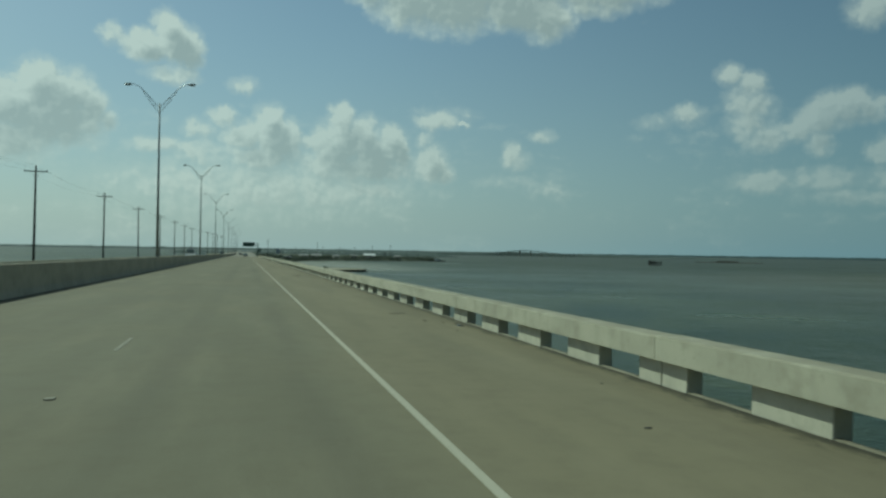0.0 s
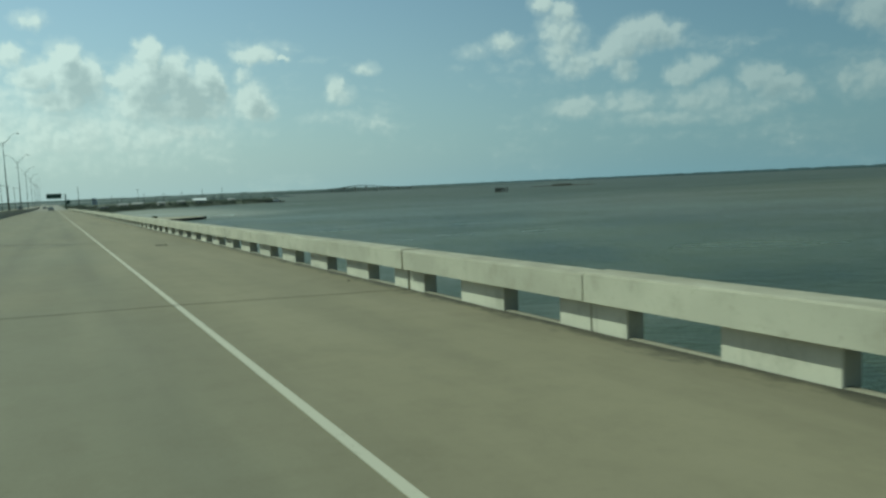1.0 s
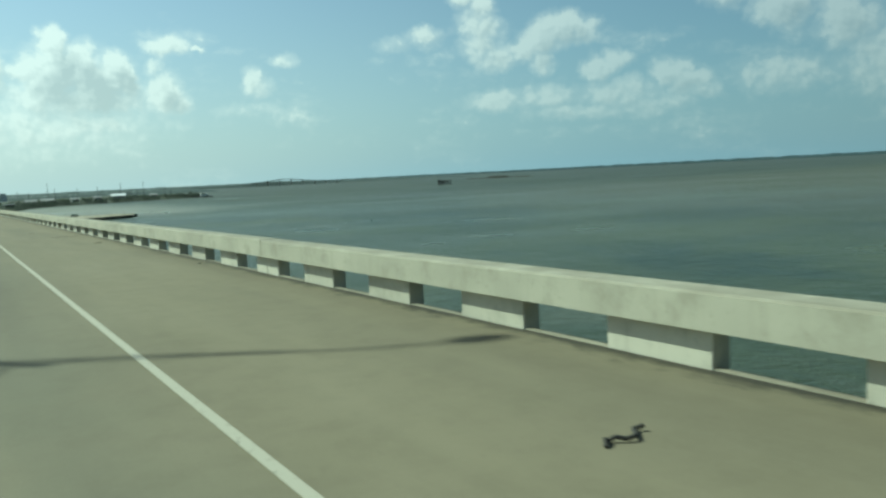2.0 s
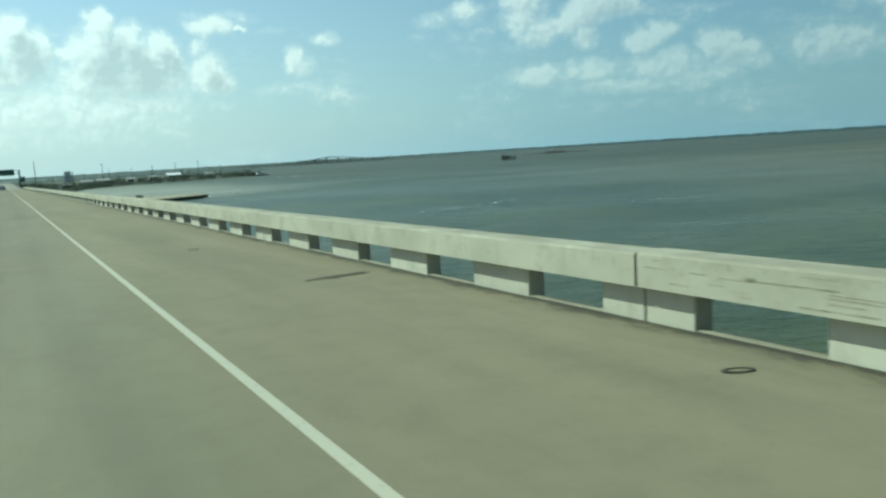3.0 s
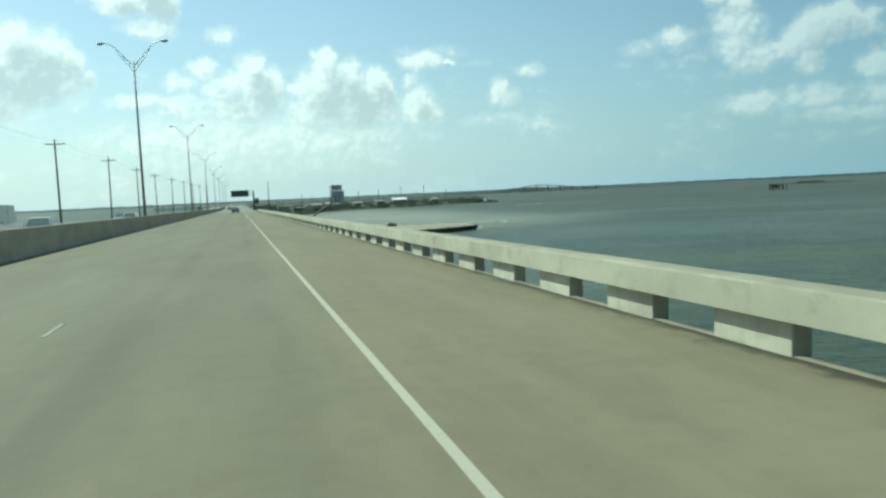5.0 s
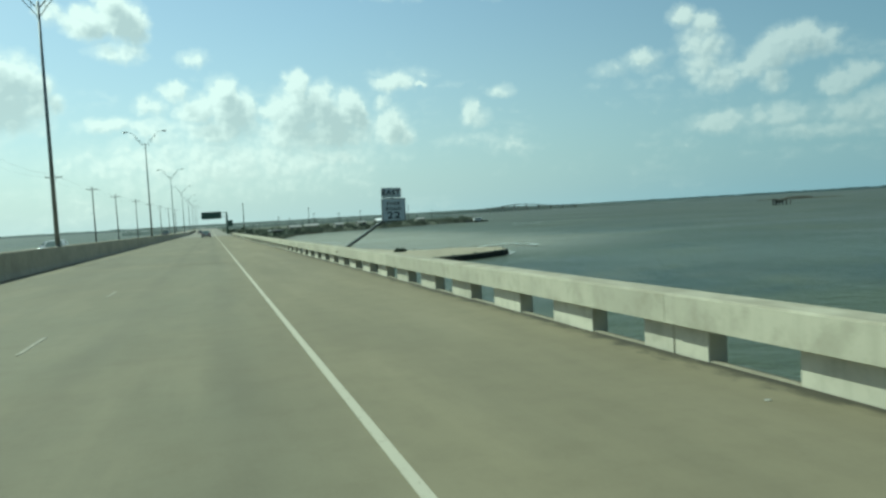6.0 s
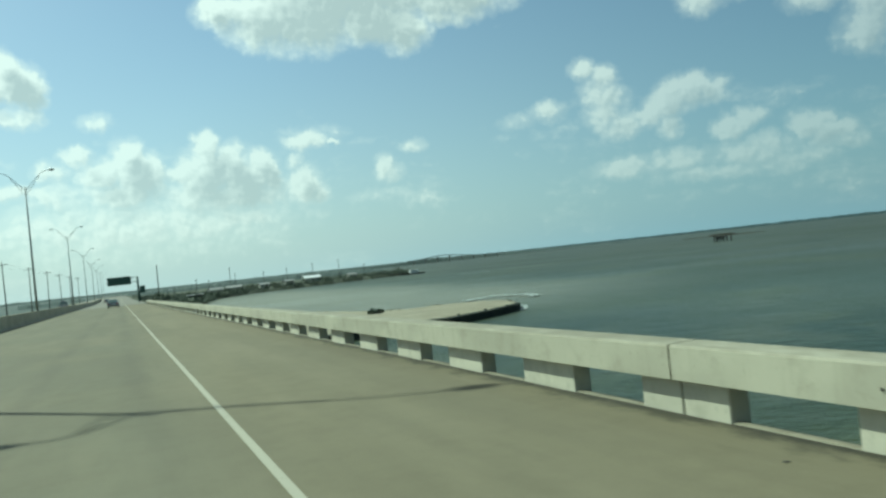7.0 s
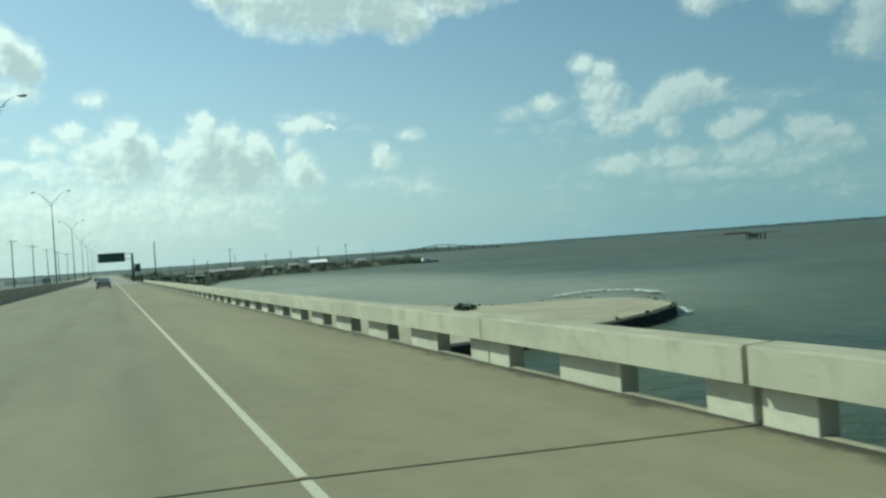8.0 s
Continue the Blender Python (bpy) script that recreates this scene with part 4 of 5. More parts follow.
def message_gantry():
    """A dark board over the lanes on a mast beside the road."""
    y = 410.0
    g = thing("overhead_sign", (4.1, y, deck_z(y) - 0.3), "dark overhead message board on a steel mast arm", "overhead sign")
    base = g.location.z
    part("mast", tube(fresh(), [(0, 0, 0), (0, 0, 7.3)], [0.34, 0.26], 12), M_BOARD, g, smooth=True)
    for z in (3.2, 4.4):
        part("truss_arm", tube(fresh(), [(0, 0.3, z - base), (-8.0, 0.3, z - base)], 0.09, 8), M_STEEL, g)
    part("board", boxed(-7.7, -1.65, -0.35, 0.2, 2.55 - base, 4.8 - base, bevel=0.05), M_BOARD, g, "dark board face")
    for x in (-7.4, -1.9):
        part("hanger", boxed(x - 0.06, x + 0.06, 0.2, 0.32, 2.7 - base, 4.85 - base), M_STEEL, g)
    cab = part("cabinet", boxed(0.40, 1.75, -0.4, 0.4, 2.6, 4.6, bevel=0.04), M_BOARD, g, "dark box on the mast")
    part("bracket", boxed(0.2, 0.45, -0.06, 0.06, 3.4, 3.55), M_STEEL, g)


message_gantry()


def mast_pole(x, y, z0, z1, label, group=""):
    ob = thing("utility_pole", (x, y, z0), label, "pole", group)
    part("pole", tube(fresh(), [(0, 0, 0), (0.05, 0, z1 - z0)], [0.17, 0.11], 7), M_WOOD, ob, smooth=True)
    if group and z1 - z0 > 7:
        part("crossarm", boxed(-0.6, 0.6, -0.06, 0.06, z1 - z0 - 0.75, z1 - z0 - 0.6), M_WOOD, ob)


mast_pole(9.4, 412.0, -4.0, 7.3, "tall slim dark pole beside the approach road")
for x, y, top in ((23, 560, 1.2), (33, 558, 3.2), (38.5, 556, 2.2), (49, 560, 7.2), (65.2, 561, 3.6), (76.6, 560, 4.2), (90.3, 562, 5.4), (103.4, 560, 5.7), (116, 557, 2.4), (57, 600, 4.4)):
    mast_pole(x, y, land_height(x, y) - 0.3, top, "dark wooden pole along the far shore", "poles along the shore")


# ---- things on the shore and in the bay ----
def old_slab():
    """A sandy concrete platform in the water, with a dark wet wall round it and a rounded outer end."""
    pier = thing("old_landing", (0, 0, WATER), "flat sand-covered concrete landing with dark wet walls standing in the bay", "landing")
    outline = [(9.0, 246.0), (20.0, 246.3), (27.0, 247.4), (32.0, 249.6), (36.3, 252.4), (37.6, 254.0), (38.7, 257.0), (38.9, 260.5), (38.0, 263.0), (35.0, 265.2), (30.0, 266.2), (27.0, 269.0), (25.5, 276.0), (23.0, 288.0), (15.0, 292.0), (9.0, 292.0)]
    pts = []
    for (ax, ay), (bx, by) in zip(outline, outline[1:] + outline[:1]):
        n = max(1, int(math.hypot(bx - ax, by - ay) / 1.2))
        for i in range(n):
            w = 0.22 * noise.noise((ax + (bx - ax) * i / n, ay + (by - ay) * i / n, 3))
            pts.append((ax + (bx - ax) * i / n + w, ay + (by - ay) * i / n + w))
    top = 0.78

    def ring_at(bm, grow, z, wob=0.0):
        cx, cy = 24.0, 263.0
        return [bm.verts.new((x + (x - cx) * grow, y + (y - cy) * grow, z + wob * noise.noise((x * 0.8, y * 0.8, z)))) for x, y in pts]

    def bridge_rings(bm, a, b):
        for i in range(len(a)):
            bm.faces.new((a[i], a[(i + 1) % len(a)], b[(i + 1) % len(b)], b[i]))

    bm = fresh()
    r0, r1, r2 = ring_at(bm, 0.005, -1.6), ring_at(bm, 0.004, top - 0.1, 0.05), ring_at(bm, -0.02, top, 0.06)
    bridge_rings(bm, r0, r1), bridge_rings(bm, r1, r2)
    part("wall", bm, M_SLABSIDE, pier, "dark wet weathered wall")
    bm = fresh()
    r1, r2 = ring_at(bm, -0.02, top, 0.06), ring_at(bm, -0.14, top + 0.05, 0.1)
    bridge_rings(bm, r1, r2)
    bm.faces.new(r2)
    part("top", bm, M_SLABTOP, pier, "pale sandy top")
    # broken lumps along the outer edge
    rng = random.Random(4)
    for i in range(46):
        x, y = pts[rng.randrange(len(pts))]
        if x < 26:
            continue
        s = rng.uniform(0.08, 0.2)
        b = fresh()
        bmesh.ops.create_icosphere(b, subdivisions=1, radius=s)
        for v in b.verts:
            v.co = v.co * rng.uniform(0.75, 1.2)
            v.co.z *= 0.6
        ob = part("rubble", b, M_SLABSIDE, pier)
        ob.location = (x + rng.uniform(-0.7, 0.2), y + rng.uniform(-0.5, 0.3), top + 0.05)


def surf(name_label, path, width, seed, lift=0.05, dense=44):
    """Broken white water: many small flakes along a line."""
    rng = random.Random(seed)
    verts, faces = [], []
    for (ax, ay), (bx, by) in zip(path, path[1:]):
        length = math.hypot(bx - ax, by - ay)
        for i in range(int(length * dense * width)):
            u = rng.random()
            if noise.noise(((ax + (bx - ax) * u) * 0.9, (ay + (by - ay) * u) * 0.9, seed)) < rng.uniform(-0.7, 0.25):
                continue
            off = rng.gauss(0, width * 0.4)
            nx, ny = -(by - ay) / length, (bx - ax) / length
            x, y = ax + (bx - ax) * u + nx * off, ay + (by - ay) * u + ny * off
            s = rng.uniform(0.04, 0.20) * math.exp(-abs(off) / width * 0.6)
            ang = rng.uniform(0, 6.28)
            k = len(verts)
            z = WATER + lift + rng.uniform(0, 0.16)
            for q in range(5):
                r = s * rng.uniform(0.6, 1.3)
                verts.append((x + r * 1.8 * math.cos(ang + q * 1.257), y + r * math.sin(ang + q * 1.257), z + rng.uniform(0, 0.06)))
            faces.append(tuple(range(k, k + 5)))
    me = bpy.data.meshes.new("surf_foam")
    me.from_pydata(verts, [], faces)
    me.materials.append(M_FOAM)
    tagged(part("surf_foam", me, None, None, name_label), kind="stuff", category="foam")


old_slab()
surf("white surf breaking on the shoal behind the landing", [(41.5, 276.4), (44.0, 277.8), (46.5, 278.8), (48.6, 278.6), (49.8, 274.5), (49.2, 271.0), (48.0, 268.4)], 1.0, 3)
surf("spray at the corner of the landing", [(36.9, 251.7), (38.6, 254.4)], 0.35, 8)
surf("thin wash along the foot of the landing wall", [(38.9, 255.0), (39.6, 258.5), (39.4, 261.5), (38.2, 264.0)], 0.25, 6)
surf("thin streak of foam in open water", [(108, 423.0), (119, 420.0)], 0.7, 9)
surf("long thin wind streak of foam off the bridge", [(38, 156), (49, 158.3), (57, 161)], 0.5, 10, 0.05, 7)


def clump(verts, faces, rng, cx, cy, cz, rx, rz, count, leaf):
    """Leaves scattered through a low uneven dome."""
    lumps = [(rng.uniform(-0.6, 0.6) * rx, rng.uniform(-0.6, 0.6) * rx, rng.uniform(0.25, 0.8) * rz, rng.uniform(0.35, 0.6) * rx) for _ in range(6)]
    for _ in range(count):
        lx, ly, lz, lr = lumps[rng.randrange(6)]
        d = Vector((rng.gauss(0, 1), rng.gauss(0, 1), rng.gauss(0, 1))).normalized() * lr * rng.uniform(0.5, 1.0)
        p = Vector((cx + lx + d.x, cy + ly + d.y, max(cz, cz + lz + d.z * rz / rx)))
        a = Vector((rng.gauss(0, 1), rng.gauss(0, 1), rng.gauss(0, 1))).normalized()
        b = a.orthogonal().normalized()
        s = leaf * rng.uniform(0.6, 1.4)
        k = len(verts)
        verts.extend([p + a * s, p + b * s * 0.6, p - a * s, p - b * s * 0.6])
        faces.append((k, k + 1, k + 2, k + 3))


def scrub():
    rng = random.Random(21)
    verts, faces = [], []
    for _ in range(950):
        y = rng.uniform(352, 640)
        right = float(np.interp(y, SHORE_Y, SHORE_X))
        x = rng.uniform(6.5, right - 1.0) if rng.random() < 0.45 else right - abs(rng.gauss(0, 4)) + 0.5
        if x < 6.5:
            continue
        z = land_height(x, y)
        if z < WATER + 0.1:
            continue
        r = rng.uniform(0.7, 3.4)
        clump(verts, faces, rng, x, y, z - 0.1, r, rng.uniform(0.6, 1.1) * min(r, 2.1), 46, 0.30)
    me = bpy.data.meshes.new("shore_scrub")
    me.from_pydata([tuple(v) for v in verts], [], faces)
    me.materials.append(M_SHRUB)
    tagged(part("shore_scrub", me, None, None, "dark green salt scrub covering the low shore"), kind="stuff", category="bushes")


def shrub(x, y, r, h, seed, z=None, label="dark rounded salt shrub growing on the low shore"):
    rng = random.Random(seed)
    z = land_height(x, y) if z is None else z
    ob = thing("shrub", (x, y, z - 0.05), label, "shrub", "shrubs on the shore")
    verts, faces = [], []
    clump(verts, faces, rng, 0, 0, 0.0, r, h, 700, 0.16)
    me = bpy.data.meshes.new("crown")
    me.from_pydata([tuple(v) for v in verts], [], faces)
    me.materials.append(M_SHRUB)
    part("crown", me, None, ob)
    bm = fresh()
    for i in range(5):
        a = i * 1.256 + rng.random()
        tube(bm, [(0.05 * math.cos(a), 0.05 * math.sin(a), 0), (0.3 * r * math.cos(a), 0.3 * r * math.sin(a), h * 0.5)], [0.05, 0.025], 5)
    part("stem", bm, M_WOOD, ob)


scrub()
for i, (x, y, r, h) in enumerate(((9.5, 424, 2.6, 2.3), (13.0, 430, 3.0, 2.6), (16.5, 436, 2.2, 1.8), (8.2, 405, 1.6, 1.5), (26.0, 470, 2.4, 2.0), (11.0, 446, 3.0, 2.8), (7.5, 388, 1.5, 1.2), (126.5, 541.5, 3.6, 3.0), (121.0, 544.0, 3.0, 2.4), (118.0, 541.0, 3.2, 2.2), (81.0, 540.0, 2.8, 2.4), (91.5, 541.0, 3.0, 2.2), (66.0, 533.0, 3.2, 2.6), (53.0, 518.0, 3.0, 2.6), (47.5, 508.0, 2.6, 2.2), (38.0, 497.0, 2.8, 2.6), (31.0, 485.0, 2.4, 2.2), (19.0, 452.0, 2.6, 2.4))):
    shrub(x, y, r, h, 50 + i)
shrub(25.2, 264.6, 0.85, 0.62, 77, WATER + 0.80, "low dark mound of brush on the sandy landing")


def cottage(x, y, w, d, h, wall, roof, label, turn=0.0):
    z = land_height(x, y)
    ob = thing("shore_building", (x, y, z - 0.2), label, "building", "buildings on the shore", turn=turn)
    part("wall", boxed(-w / 2, w / 2, -d / 2, d / 2, 0, h, bevel=0.02), wall, ob)
    bm = fresh()
    e = 0.35
    ends = []
    for s in (-1, 1):
        ends.append([bm.verts.new((s * (w / 2 + e), yy, zz)) for yy, zz in ((-d / 2 - e, h - 0.05), (0, h + d * 0.2), (d / 2 + e, h - 0.05), (d / 2 + e, h + 0.08), (0, h + d * 0.2 + 0.13), (-d / 2 - e, h + 0.08))])
    for i in range(6):
        bm.faces.new((ends[0][i], ends[0][(i + 1) % 6], ends[1][(i + 1) % 6], ends[1][i]))
    bm.faces.new(ends[0]), bm.faces.new(ends[1][::-1])
    part("roof", bm, roof, ob)
    n = max(2, int(w / 2.4))
    for i in range(n):
        cx = -w / 2 + w * (i + 0.5) / n
        if i == n // 2:
            part("door", boxed(cx - 0.45, cx + 0.45, -d / 2 - 0.04, -d / 2 + 0.02, 0.2, 2.2), M_WOOD, ob)
        else:
            win = part("window", boxed(cx - 0.5, cx + 0.5, -d / 2 - 0.03, -d / 2 + 0.02, 1.1, 2.0), M_GLASS, ob)
            part("sill", boxed(cx - 0.58, cx + 0.58, -d / 2 - 0.08, -d / 2, 1.02, 1.1), M_ROOFWHITE, win)


cottage(85.5, 546, 7.6, 5.5, 2.7, M_WALLTAN, M_ROOFWHITE, "long low tan building with a bright white sheet roof")
for x, y, w, d, h, t in ((34, 492, 5.0, 4.0, 2.2, 8), (44, 512, 6.0, 4.5, 2.4, -12), (59, 527, 4.0, 3.6, 2.2, 5), (73, 541, 4.2, 3.6, 2.3, 10), (107, 550, 4.0, 3.6, 2.2, 0)):
    cottage(x, y, w, d, h, M_WALLTAN, M_ROOFGREY, "small weathered shore cabin with a grey roof", t)


def shelter():
    """An open shelter with a flat pale roof near the water."""
    x, y = 20.6, 430.0
    z = land_height(x, y)
    ob = thing("picnic_shelter", (x, y, z - 0.1), "small open shelter with a flat pale roof beside the shore", "shelter")
    for sx in (-2.1, 2.1):
        for sy in (-1.2, 1.2):
            part("post", boxed(sx - 0.08, sx + 0.08, sy - 0.08, sy + 0.08, 0, 2.1), M_WOOD, ob)
    part("roof", boxed(-2.6, 2.6, -1.7, 1.7, 2.1, 2.3, bevel=0.03), M_ROOFWHITE, ob)
    part("back_wall", boxed(-2.1, 2.1, 1.1, 1.2, 0, 2.1), M_WOOD, ob)


shelter()


def boat(x, y, turn, length, hull, label):
    ob = thing("moored_boat", (x, y, WATER - 0.25), label, "boat", "boats at the spit", turn=turn)
    bm = fresh()
    rings = []
    for u, w, k in ((0.0, 0.85, 0.0), (0.35, 1.0, 0.0), (0.7, 0.8, 0.1), (0.92, 0.35, 0.3), (1.0, 0.03, 0.5)):
        yy, hw = (u - 0.5) * length, w * length * 0.17
        rings.append([bm.verts.new(p) for p in ((-hw * 0.6, yy, k * 0.6), (-hw, yy, 0.9 + k * 0.5), (hw, yy, 0.9 + k * 0.5), (hw * 0.6, yy, k * 0.6))])
    for a, b in zip(rings, rings[1:]):
        for i in range(4):
            bm.faces.new((a[i], a[(i + 1) % 4], b[(i + 1) % 4], b[i]))
    bm.faces.new(rings[0]), bm.faces.new(rings[-1])
    part("hull", bm, hull, ob)
    part("cabin", boxed(-length * 0.11, length * 0.11, -length * 0.2, length * 0.12, 0.85, 2.3, bevel=0.08), M_ROOFWHITE, ob)
    part("window", boxed(-length * 0.112, length * 0.112, -length * 0.17, length * 0.09, 1.6, 2.0), M_GLASS, ob)
    part("mast", tube(fresh(), [(0, 0, 2.2), (0, 0, 4.2)], 0.05, 6), M_STEEL, ob)


boat(132.5, 531, 80, 12.0, M_WOOD, "dark-hulled moored work boat with a white cabin")


def dock():
    ob = thing("dock", (131, 536, WATER), "dark timber dock at the end of the spit", "dock")
    part("decking", boxed(-9, 6, -1.0, 1.0, 0.75, 0.95, bevel=0.02), M_WOOD, ob)
    for x in np.linspace(-8.5, 5.5, 7):
        for y in (-0.9, 0.9):
            part("pile", tube(fresh(), [(x, y, -1.5), (x, y, 1.5)], 0.14, 7), M_WOOD, ob)


dock()


def pile_platform():
    """A derelict blind on piles, out in the open bay."""
    ob = thing("pile_platform", (273, 469, WATER), "derelict dark timber platform on leaning piles in the open bay", "platform", turn=-42.0)
    rng = random.Random(5)
    for i in range(6):
        for j in range(2):
            x = -3.9 + i * 1.56 + rng.uniform(-0.25, 0.25)
            part("pile", tube(fresh(), [(x, j * 2.5, -1.5), (x + rng.uniform(-0.2, 0.2), j * 2.5, rng.uniform(2.6, 3.5))], 0.27, 7), M_WOOD, ob)
    part("deck", boxed(-4.2, 2.6, -0.4, 2.9, 2.1, 2.6, bevel=0.03), M_WOOD, ob)
    part("screen", boxed(-2.6, 0.4, -0.3, -0.18, 1.2, 2.1, bevel=0.02), M_WOOD, ob, "dark plank screen")


pile_platform()


# ---- vehicles standing on the road ----
def vehicle(x, y, turn, paint, label, length=4.6, width=1.82, height=1.46, van=False):
    z = deck_z(y)
    ob = thing("car", (x, y, z), label, "car", "vehicles on the causeway", turn=turn)
    L, w = length / 2, width / 2
    taper, rim = (0.84, 0.07) if van else (0.72, 0.15)
    belt = 0.92 if not van else 1.28
    side = [(-L, 0.42), (-L + 0.04, 0.78), (-L + 0.15, belt), (L - 1.2, belt), (L - 0.25, belt - 0.16), (L, 0.62), (L - 0.03, 0.36), (L - 0.4, 0.24), (-L + 0.4, 0.24)]
    bm = fresh()
    rings = []
    for sx, k in ((-1.0, 0.93), (-0.93, 1.0), (0.93, 1.0), (1.0, 0.93)):
        rings.append([bm.verts.new((sx * w, yy * (0.97 + 0.03 * k), 0.58 + (zz - 0.58) * k)) for yy, zz in side])
    for a, b in zip(rings, rings[1:]):
        for i in range(len(side)):
            bm.faces.new((a[i], a[(i + 1) % len(side)], b[(i + 1) % len(side)], b[i]))
    bm.faces.new(rings[0]), bm.faces.new(rings[-1][::-1])
    part("body", bm, paint, ob)
    rear, front = (-L + 0.12, L - 1.35) if van else (-L + 0.45, L - 1.45)
    rear_top, front_top = (-L + 0.32, L - 1.95) if van else (-L + 1.15, L - 2.15)
    bm = fresh()
    lo = [bm.verts.new(p) for p in ((-w * 0.92, rear, belt - 0.02), (w * 0.92, rear, belt - 0.02), (w * 0.92, front, belt - 0.02), (-w * 0.92, front, belt - 0.02))]
    hi = [bm.verts.new(p) for p in ((-w * taper, rear_top, height), (w * taper, rear_top, height), (w * taper, front_top, height), (-w * taper, front_top, height))]
    for i in range(4):
        bm.faces.new((lo[i], lo[(i + 1) % 4], hi[(i + 1) % 4], hi[i]))
    bm.faces.new(hi), bm.faces.new(lo[::-1])
    bmesh.ops.bevel(bm, geom=list(bm.edges), offset=0.16 if van else 0.06, segments=3, affect="EDGES")
    part("roof", bm, paint, ob)
    if van:
        part("roof_vent", boxed(-0.38, 0.38, -0.5, 0.35, height - 0.02, height + 0.16, bevel=0.06), M_RIM, ob, "grey roof vent")

    def pane(name, corners, label=""):
        b = fresh()
        a = [b.verts.new(c) for c in corners]
        n = (Vector(corners[1]) - Vector(corners[0])).cross(Vector(corners[2]) - Vector(corners[0])).normalized()
        c2 = [b.verts.new(Vector(c) + n * 0.012) for c in corners]
        b.faces.new(a), b.faces.new(c2)
        for i in range(4):
            b.faces.new((a[i], a[(i + 1) % 4], c2[(i + 1) % 4], c2[i]))
        part(name, b, M_GLASS, ob, label)

    def lerp(p, q, u):
        return tuple(p[i] + (q[i] - p[i]) * u for i in range(3))

    la, lb, lc, ld = (-w * 0.92, rear, belt), (w * 0.92, rear, belt), (w * 0.92, front, belt), (-w * 0.92, front, belt)
    ha, hb, hc, hd = (-w * taper, rear_top, height), (w * taper, rear_top, height), (w * taper, front_top, height), (-w * taper, front_top, height)

    def inset(p, q, r, s):
        cen = tuple((p[i] + q[i] + r[i] + s[i]) / 4 for i in range(3))
        return [lerp(v, cen, rim) for v in (p, q, r, s)]

    pane("rear_window", inset(la, lb, hb, ha))
    pane("windscreen", inset(lc, ld, hd, hc))
    for p, q, r, s in ((lb, lc, hc, hb), (ld, la, ha, hd)):
        m0, m1 = lerp(p, q, 0.5), lerp(s, r, 0.5)
        pane("side_window", inset(p, m0, m1, s))
        pane("side_window", inset(m0, q, r, m1))
    for sy in (-L + 0.85, L - 0.9):
        for sx in (-1, 1):
            b = fresh()
            tube(b, [(sx * (w - 0.20), 0, 0), (sx * (w - 0.17), 0, 0), (sx * (w + 0.0), 0, 0), (sx * (w + 0.02), 0, 0)], [0.28, 0.33, 0.33, 0.28], 16)
            wheel = part("wheel", b, M_TYRE, ob)
            wheel.location = (0, sy, 0.33)
            part("rim", tube(fresh(), [(sx * (w + 0.005), 0, 0), (sx * (w + 0.03), 0, 0)], [0.20, 0.18], 14), M_RIM, wheel)
    for sx in (-1, 1):
        x0, x1 = sorted((sx * (w - 0.38), sx * (w - 0.06)))
        part("tail_lamp", boxed(x0, x1, -L - 0.02, -L + 0.1, 0.68, 0.84, bevel=0.015), M_REDLAMP, ob, "red tail lamp")
        part("head_lamp", boxed(x0, x1, L - 0.16, L + 0.0, 0.58, 0.70, bevel=0.015), M_HEADLAMP, ob, "clear head lamp")
        xm0, xm1 = sorted((sx * (w - 0.02), sx * (w + 0.16)))
        part("mirror", boxed(xm0, xm1, front - 0.25, front - 0.15, belt, belt + 0.14, bevel=0.02), paint, ob)
    part("bumper", boxed(-w * 0.95, w * 0.95, -L - 0.05, -L + 0.1, 0.32, 0.52, bevel=0.03), paint, ob)
    part("plate", boxed(-0.16, 0.16, -L - 0.03, -L - 0.005, 0.58, 0.70), M_WHITE, ob, "blank pale plate")


P_DARK = car_paint("dark_car_paint", (0.30, 0.30, 0.29))
P_WHITE = car_paint("white_car_paint", (0.75, 0.75, 0.73), 0.0)
P_SILVER = car_paint("silver_car_paint", (0.42, 0.43, 0.43), 0.5)
P_GREY = car_paint("grey_car_paint", (0.12, 0.12, 0.13))
vehicle(-2.1, 326.0, 0.0, P_DARK, "mid-grey sedan standing on the deck ahead")
vehicle(-5.4, 500.0, 0.0, P_GREY, "dark grey sedan farther along the road")
vehicle(-13.5, 174.0, 180.0, P_WHITE, "white van with a roof vent on the oncoming carriageway", 4.9, 1.98, 2.24, True)
vehicle(-13.3, 184.0, 180.0, P_WHITE, "white sedan following the white van behind the barrier", 4.5, 1.80, 1.5)
vehicle(-14.0, 230.0, 180.0, P_WHITE, "white sedan on the oncoming carriageway behind the barrier")
vehicle(-17.2, 246.0, 180.0, P_SILVER, "silver sedan on the oncoming carriageway behind the barrier")
vehicle(-13.6, 392.0, 180.0, P_GREY, "dark van on the oncoming carriageway", 5.2, 1.95, 2.2, True)


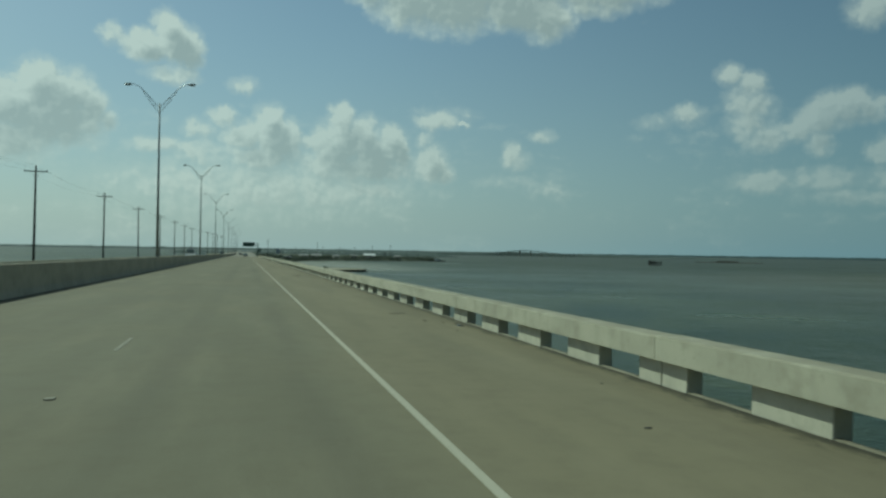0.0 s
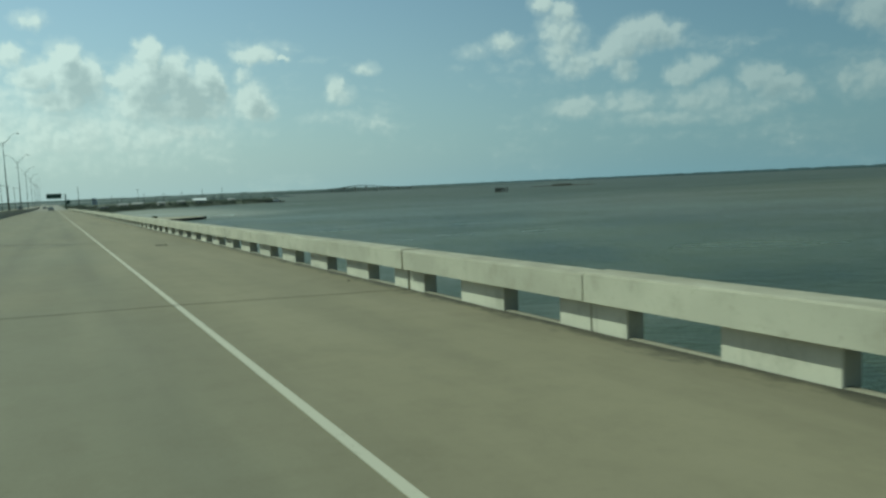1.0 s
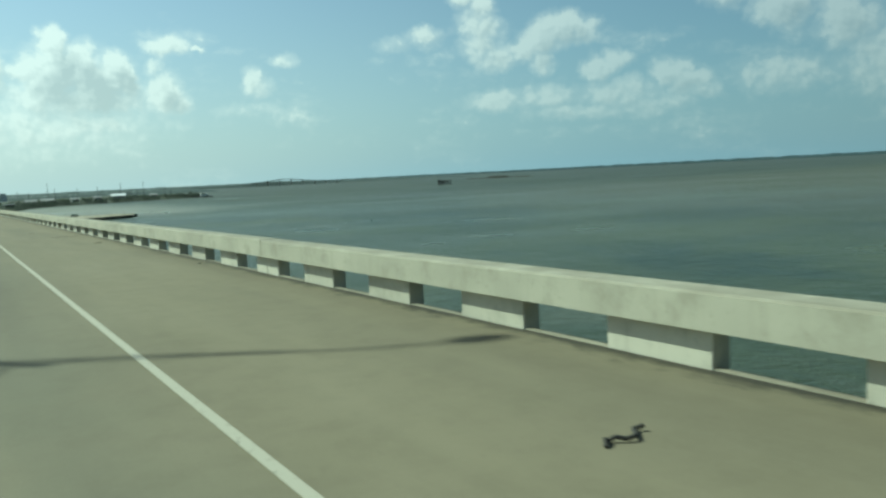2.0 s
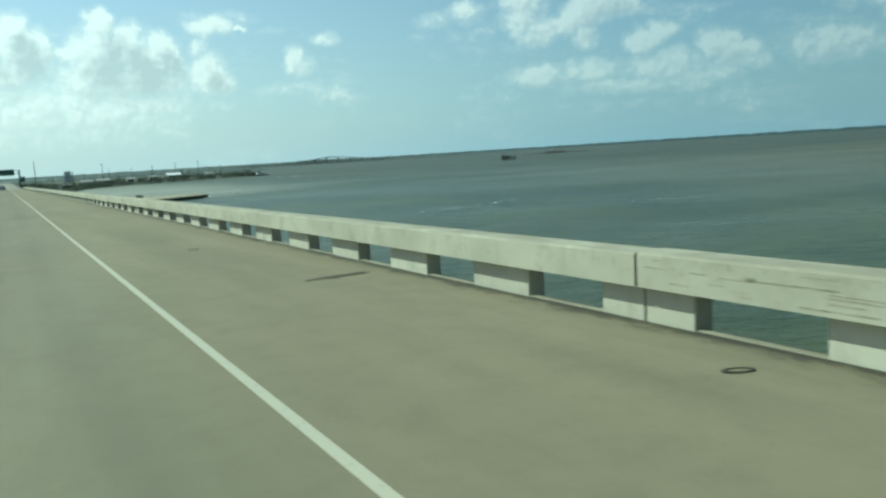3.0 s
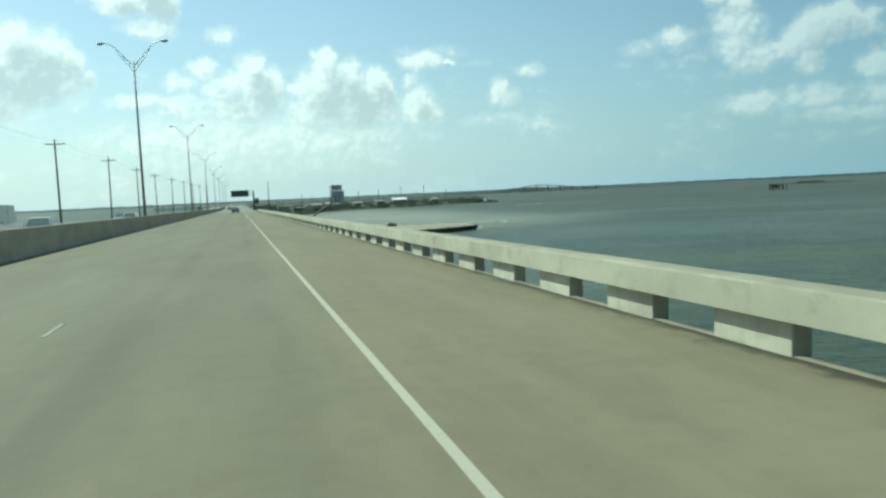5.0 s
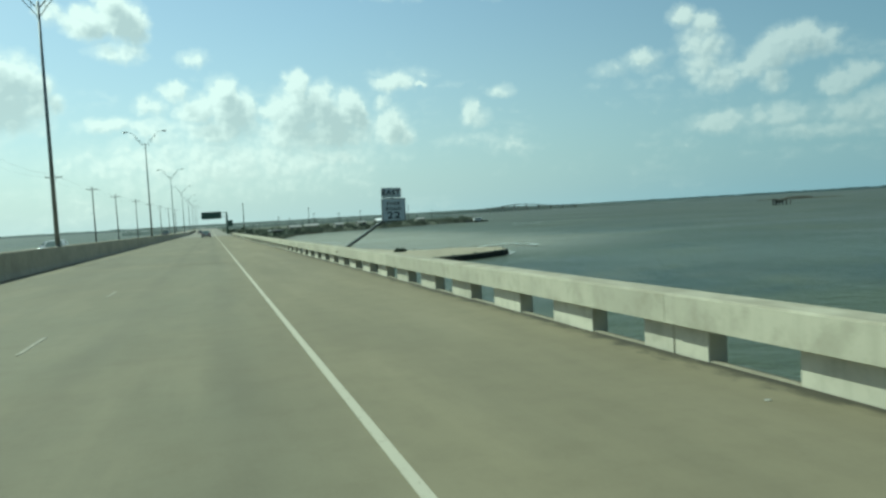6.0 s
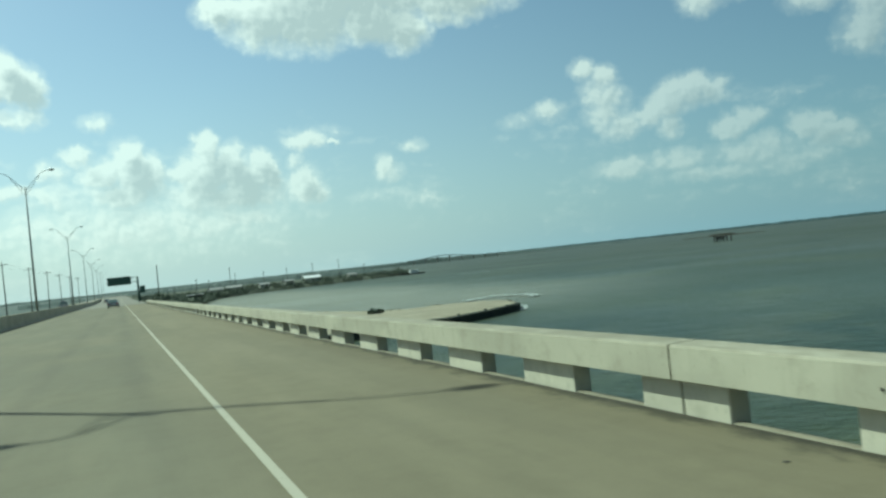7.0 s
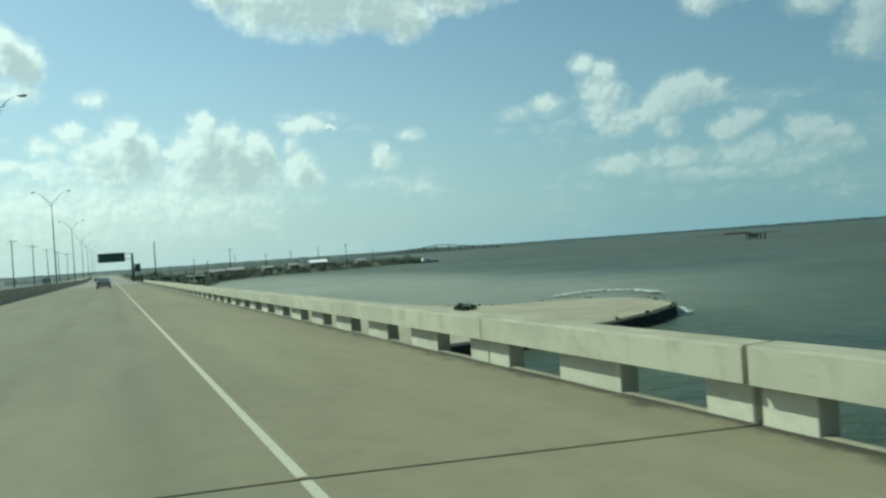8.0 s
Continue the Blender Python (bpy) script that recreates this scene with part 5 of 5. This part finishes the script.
# ---- litter, stains and scraps on the shoulder ----
def stain(x, y, rx, ry, seed, turn=0.0):
    rng = random.Random(seed)
    bm = fresh()
    a = radians(turn)
    pts = []
    for i in range(26):
        q = i / 26 * 2 * math.pi
        r = 1 + 0.5 * noise.noise((math.cos(q) * 2.2, math.sin(q) * 2.2, seed)) + rng.uniform(-0.12, 0.12)
        px, py = rx * r * math.cos(q), ry * r * math.sin(q)
        pts.append((px * math.cos(a) - py * math.sin(a), px * math.sin(a) + py * math.cos(a)))
    vs = [bm.verts.new((px, py, 0.004 - GRADE * py)) for px, py in pts]
    vb = [bm.verts.new((px, py, -0.002 - GRADE * py)) for px, py in pts]
    bm.faces.new(vs)
    for i in range(26):
        bm.faces.new((vs[i], vs[(i + 1) % 26], vb[(i + 1) % 26], vb[i]))
    ob = part("road_stain", bm, M_STAIN, label="dark muddy stain dried on the concrete shoulder")
    ob.location, ob.rotation_euler = (x, y, deck_z(y) + cross_z(x)), (0, CROSSFALL, 0)
    tagged(ob, category="stain", group="stains on the shoulder")


for i, (x, y, rx, ry, t) in enumerate(((2.5, 21.25, 0.22, 0.10, 10), (2.7, 89.8, 0.5, 0.12, 4))):
    stain(x, y, rx, ry, 30 + i, t)


def scrap(x, y, size, mat, label, seed, flat=0.3):
    """A crumpled scrap lying on the deck."""
    rng = random.Random(seed)
    bm = fresh()
    bmesh.ops.create_icosphere(bm, subdivisions=2, radius=size)
    for v in bm.verts:
        v.co = v.co * (1 + 0.5 * noise.noise(v.co / size * 1.7 + Vector((seed, 0, 0))))
        v.co.z *= flat
        v.co.x *= 1.6
    low = min(v.co.z for v in bm.verts)
    for v in bm.verts:
        v.co.z -= low
    ob = part("litter", bm, mat, label=label)
    ob.location, ob.rotation_euler = (x, y, deck_z(y) + cross_z(x) - 0.002), (0, CROSSFALL, rng.uniform(-0.5, 0.5))
    tagged(ob, category="litter", group="litter on the shoulder")


scrap(3.25, 17.42, 0.038, M_BLUE, "crumpled faded blue plastic scrap on the shoulder", 1, 0.5)
scrap(3.32, 17.36, 0.032, M_RUBBER, "torn dark wrapping on the shoulder", 2)
for i, (x, y, s) in enumerate(((2.13, 6.67, 0.045), (2.73, 18.83, 0.05), (3.3, 17.9, 0.04), (3.12, 18.4, 0.035), (2.9, 16.3, 0.03), (2.33, 122.87, 0.03), (3.1, 187.71, 0.03), (2.9, 9.2, 0.03), (1.6, 121.3, 0.03), (3.3, 40.2, 0.04), (3.3, 71.0, 0.05))):
    scrap(x, y, s * 0.6, M_RUBBER, "small dark scrap of tyre tread on the shoulder", 10 + i)
scrap(3.12, 162.94, 0.02, M_WALLTAN, "crumpled pale paper scrap on the shoulder", 40)
scrap(3.3, 17.48, 0.05, M_RUBBER, "small dark scrap of tyre tread on the shoulder", 41)


def strip_scrap(x, y, turn, length):
    bm = fresh()
    n = 10
    pts = [(-length / 2 + length * i / n, 0.05 * math.sin(i * 0.9), 0.012 + 0.03 * abs(math.sin(i * 1.7))) for i in range(n + 1)]
    tube(bm, pts, 0.015, 6)
    ob = part("tyre_strip", bm, M_RUBBER, label="curled strip of torn tyre tread lying on the shoulder")
    ob.location, ob.rotation_euler = (x, y, deck_z(y) + cross_z(x) - 0.003), (0, CROSSFALL, radians(turn))
    tagged(ob, category="litter")


strip_scrap(1.91, 56.46, 8.0, 0.42)


def drain_ring(x, y, turn, metal):
    """A flat oval casting let into the deck."""
    bm = fresh()
    rings = []
    for r, h in ((1.0, 0.0), (0.97, 0.014), (0.78, 0.014), (0.76, 0.002)):
        rings.append([bm.verts.new((0.13 * r * math.cos(q), 0.055 * r * math.sin(q), h)) for q in np.linspace(0, 2 * math.pi, 25)[:-1]])
    for a, b in zip(rings, rings[1:]):
        for i in range(24):
            bm.faces.new((a[i], a[(i + 1) % 24], b[(i + 1) % 24], b[i]))
    ob = thing("drain_cover", (x, y, deck_z(y) + cross_z(x)), "small oval rusted drain casting set in the shoulder", "drain cover", "drains in the shoulder", turn=turn)
    ob.rotation_euler[1] = CROSSFALL
    part("rim", bm, metal, ob)
    plate = fresh()
    vs = [plate.verts.new((0.10 * math.cos(q), 0.041 * math.sin(q), 0.005)) for q in np.linspace(0, 2 * math.pi, 21)[:-1]]
    vb = [plate.verts.new((v.co.x, v.co.y, -0.01)) for v in vs]
    plate.faces.new(vs)
    for i in range(20):
        plate.faces.new((vs[i], vs[(i + 1) % 20], vb[(i + 1) % 20], vb[i]))
    part("lid", plate, M_DECK, ob)


drain_ring(2.95, 82.95, -24, M_RUBBER)
drain_ring(1.91, 96.16, -24, M_SCRAPE)
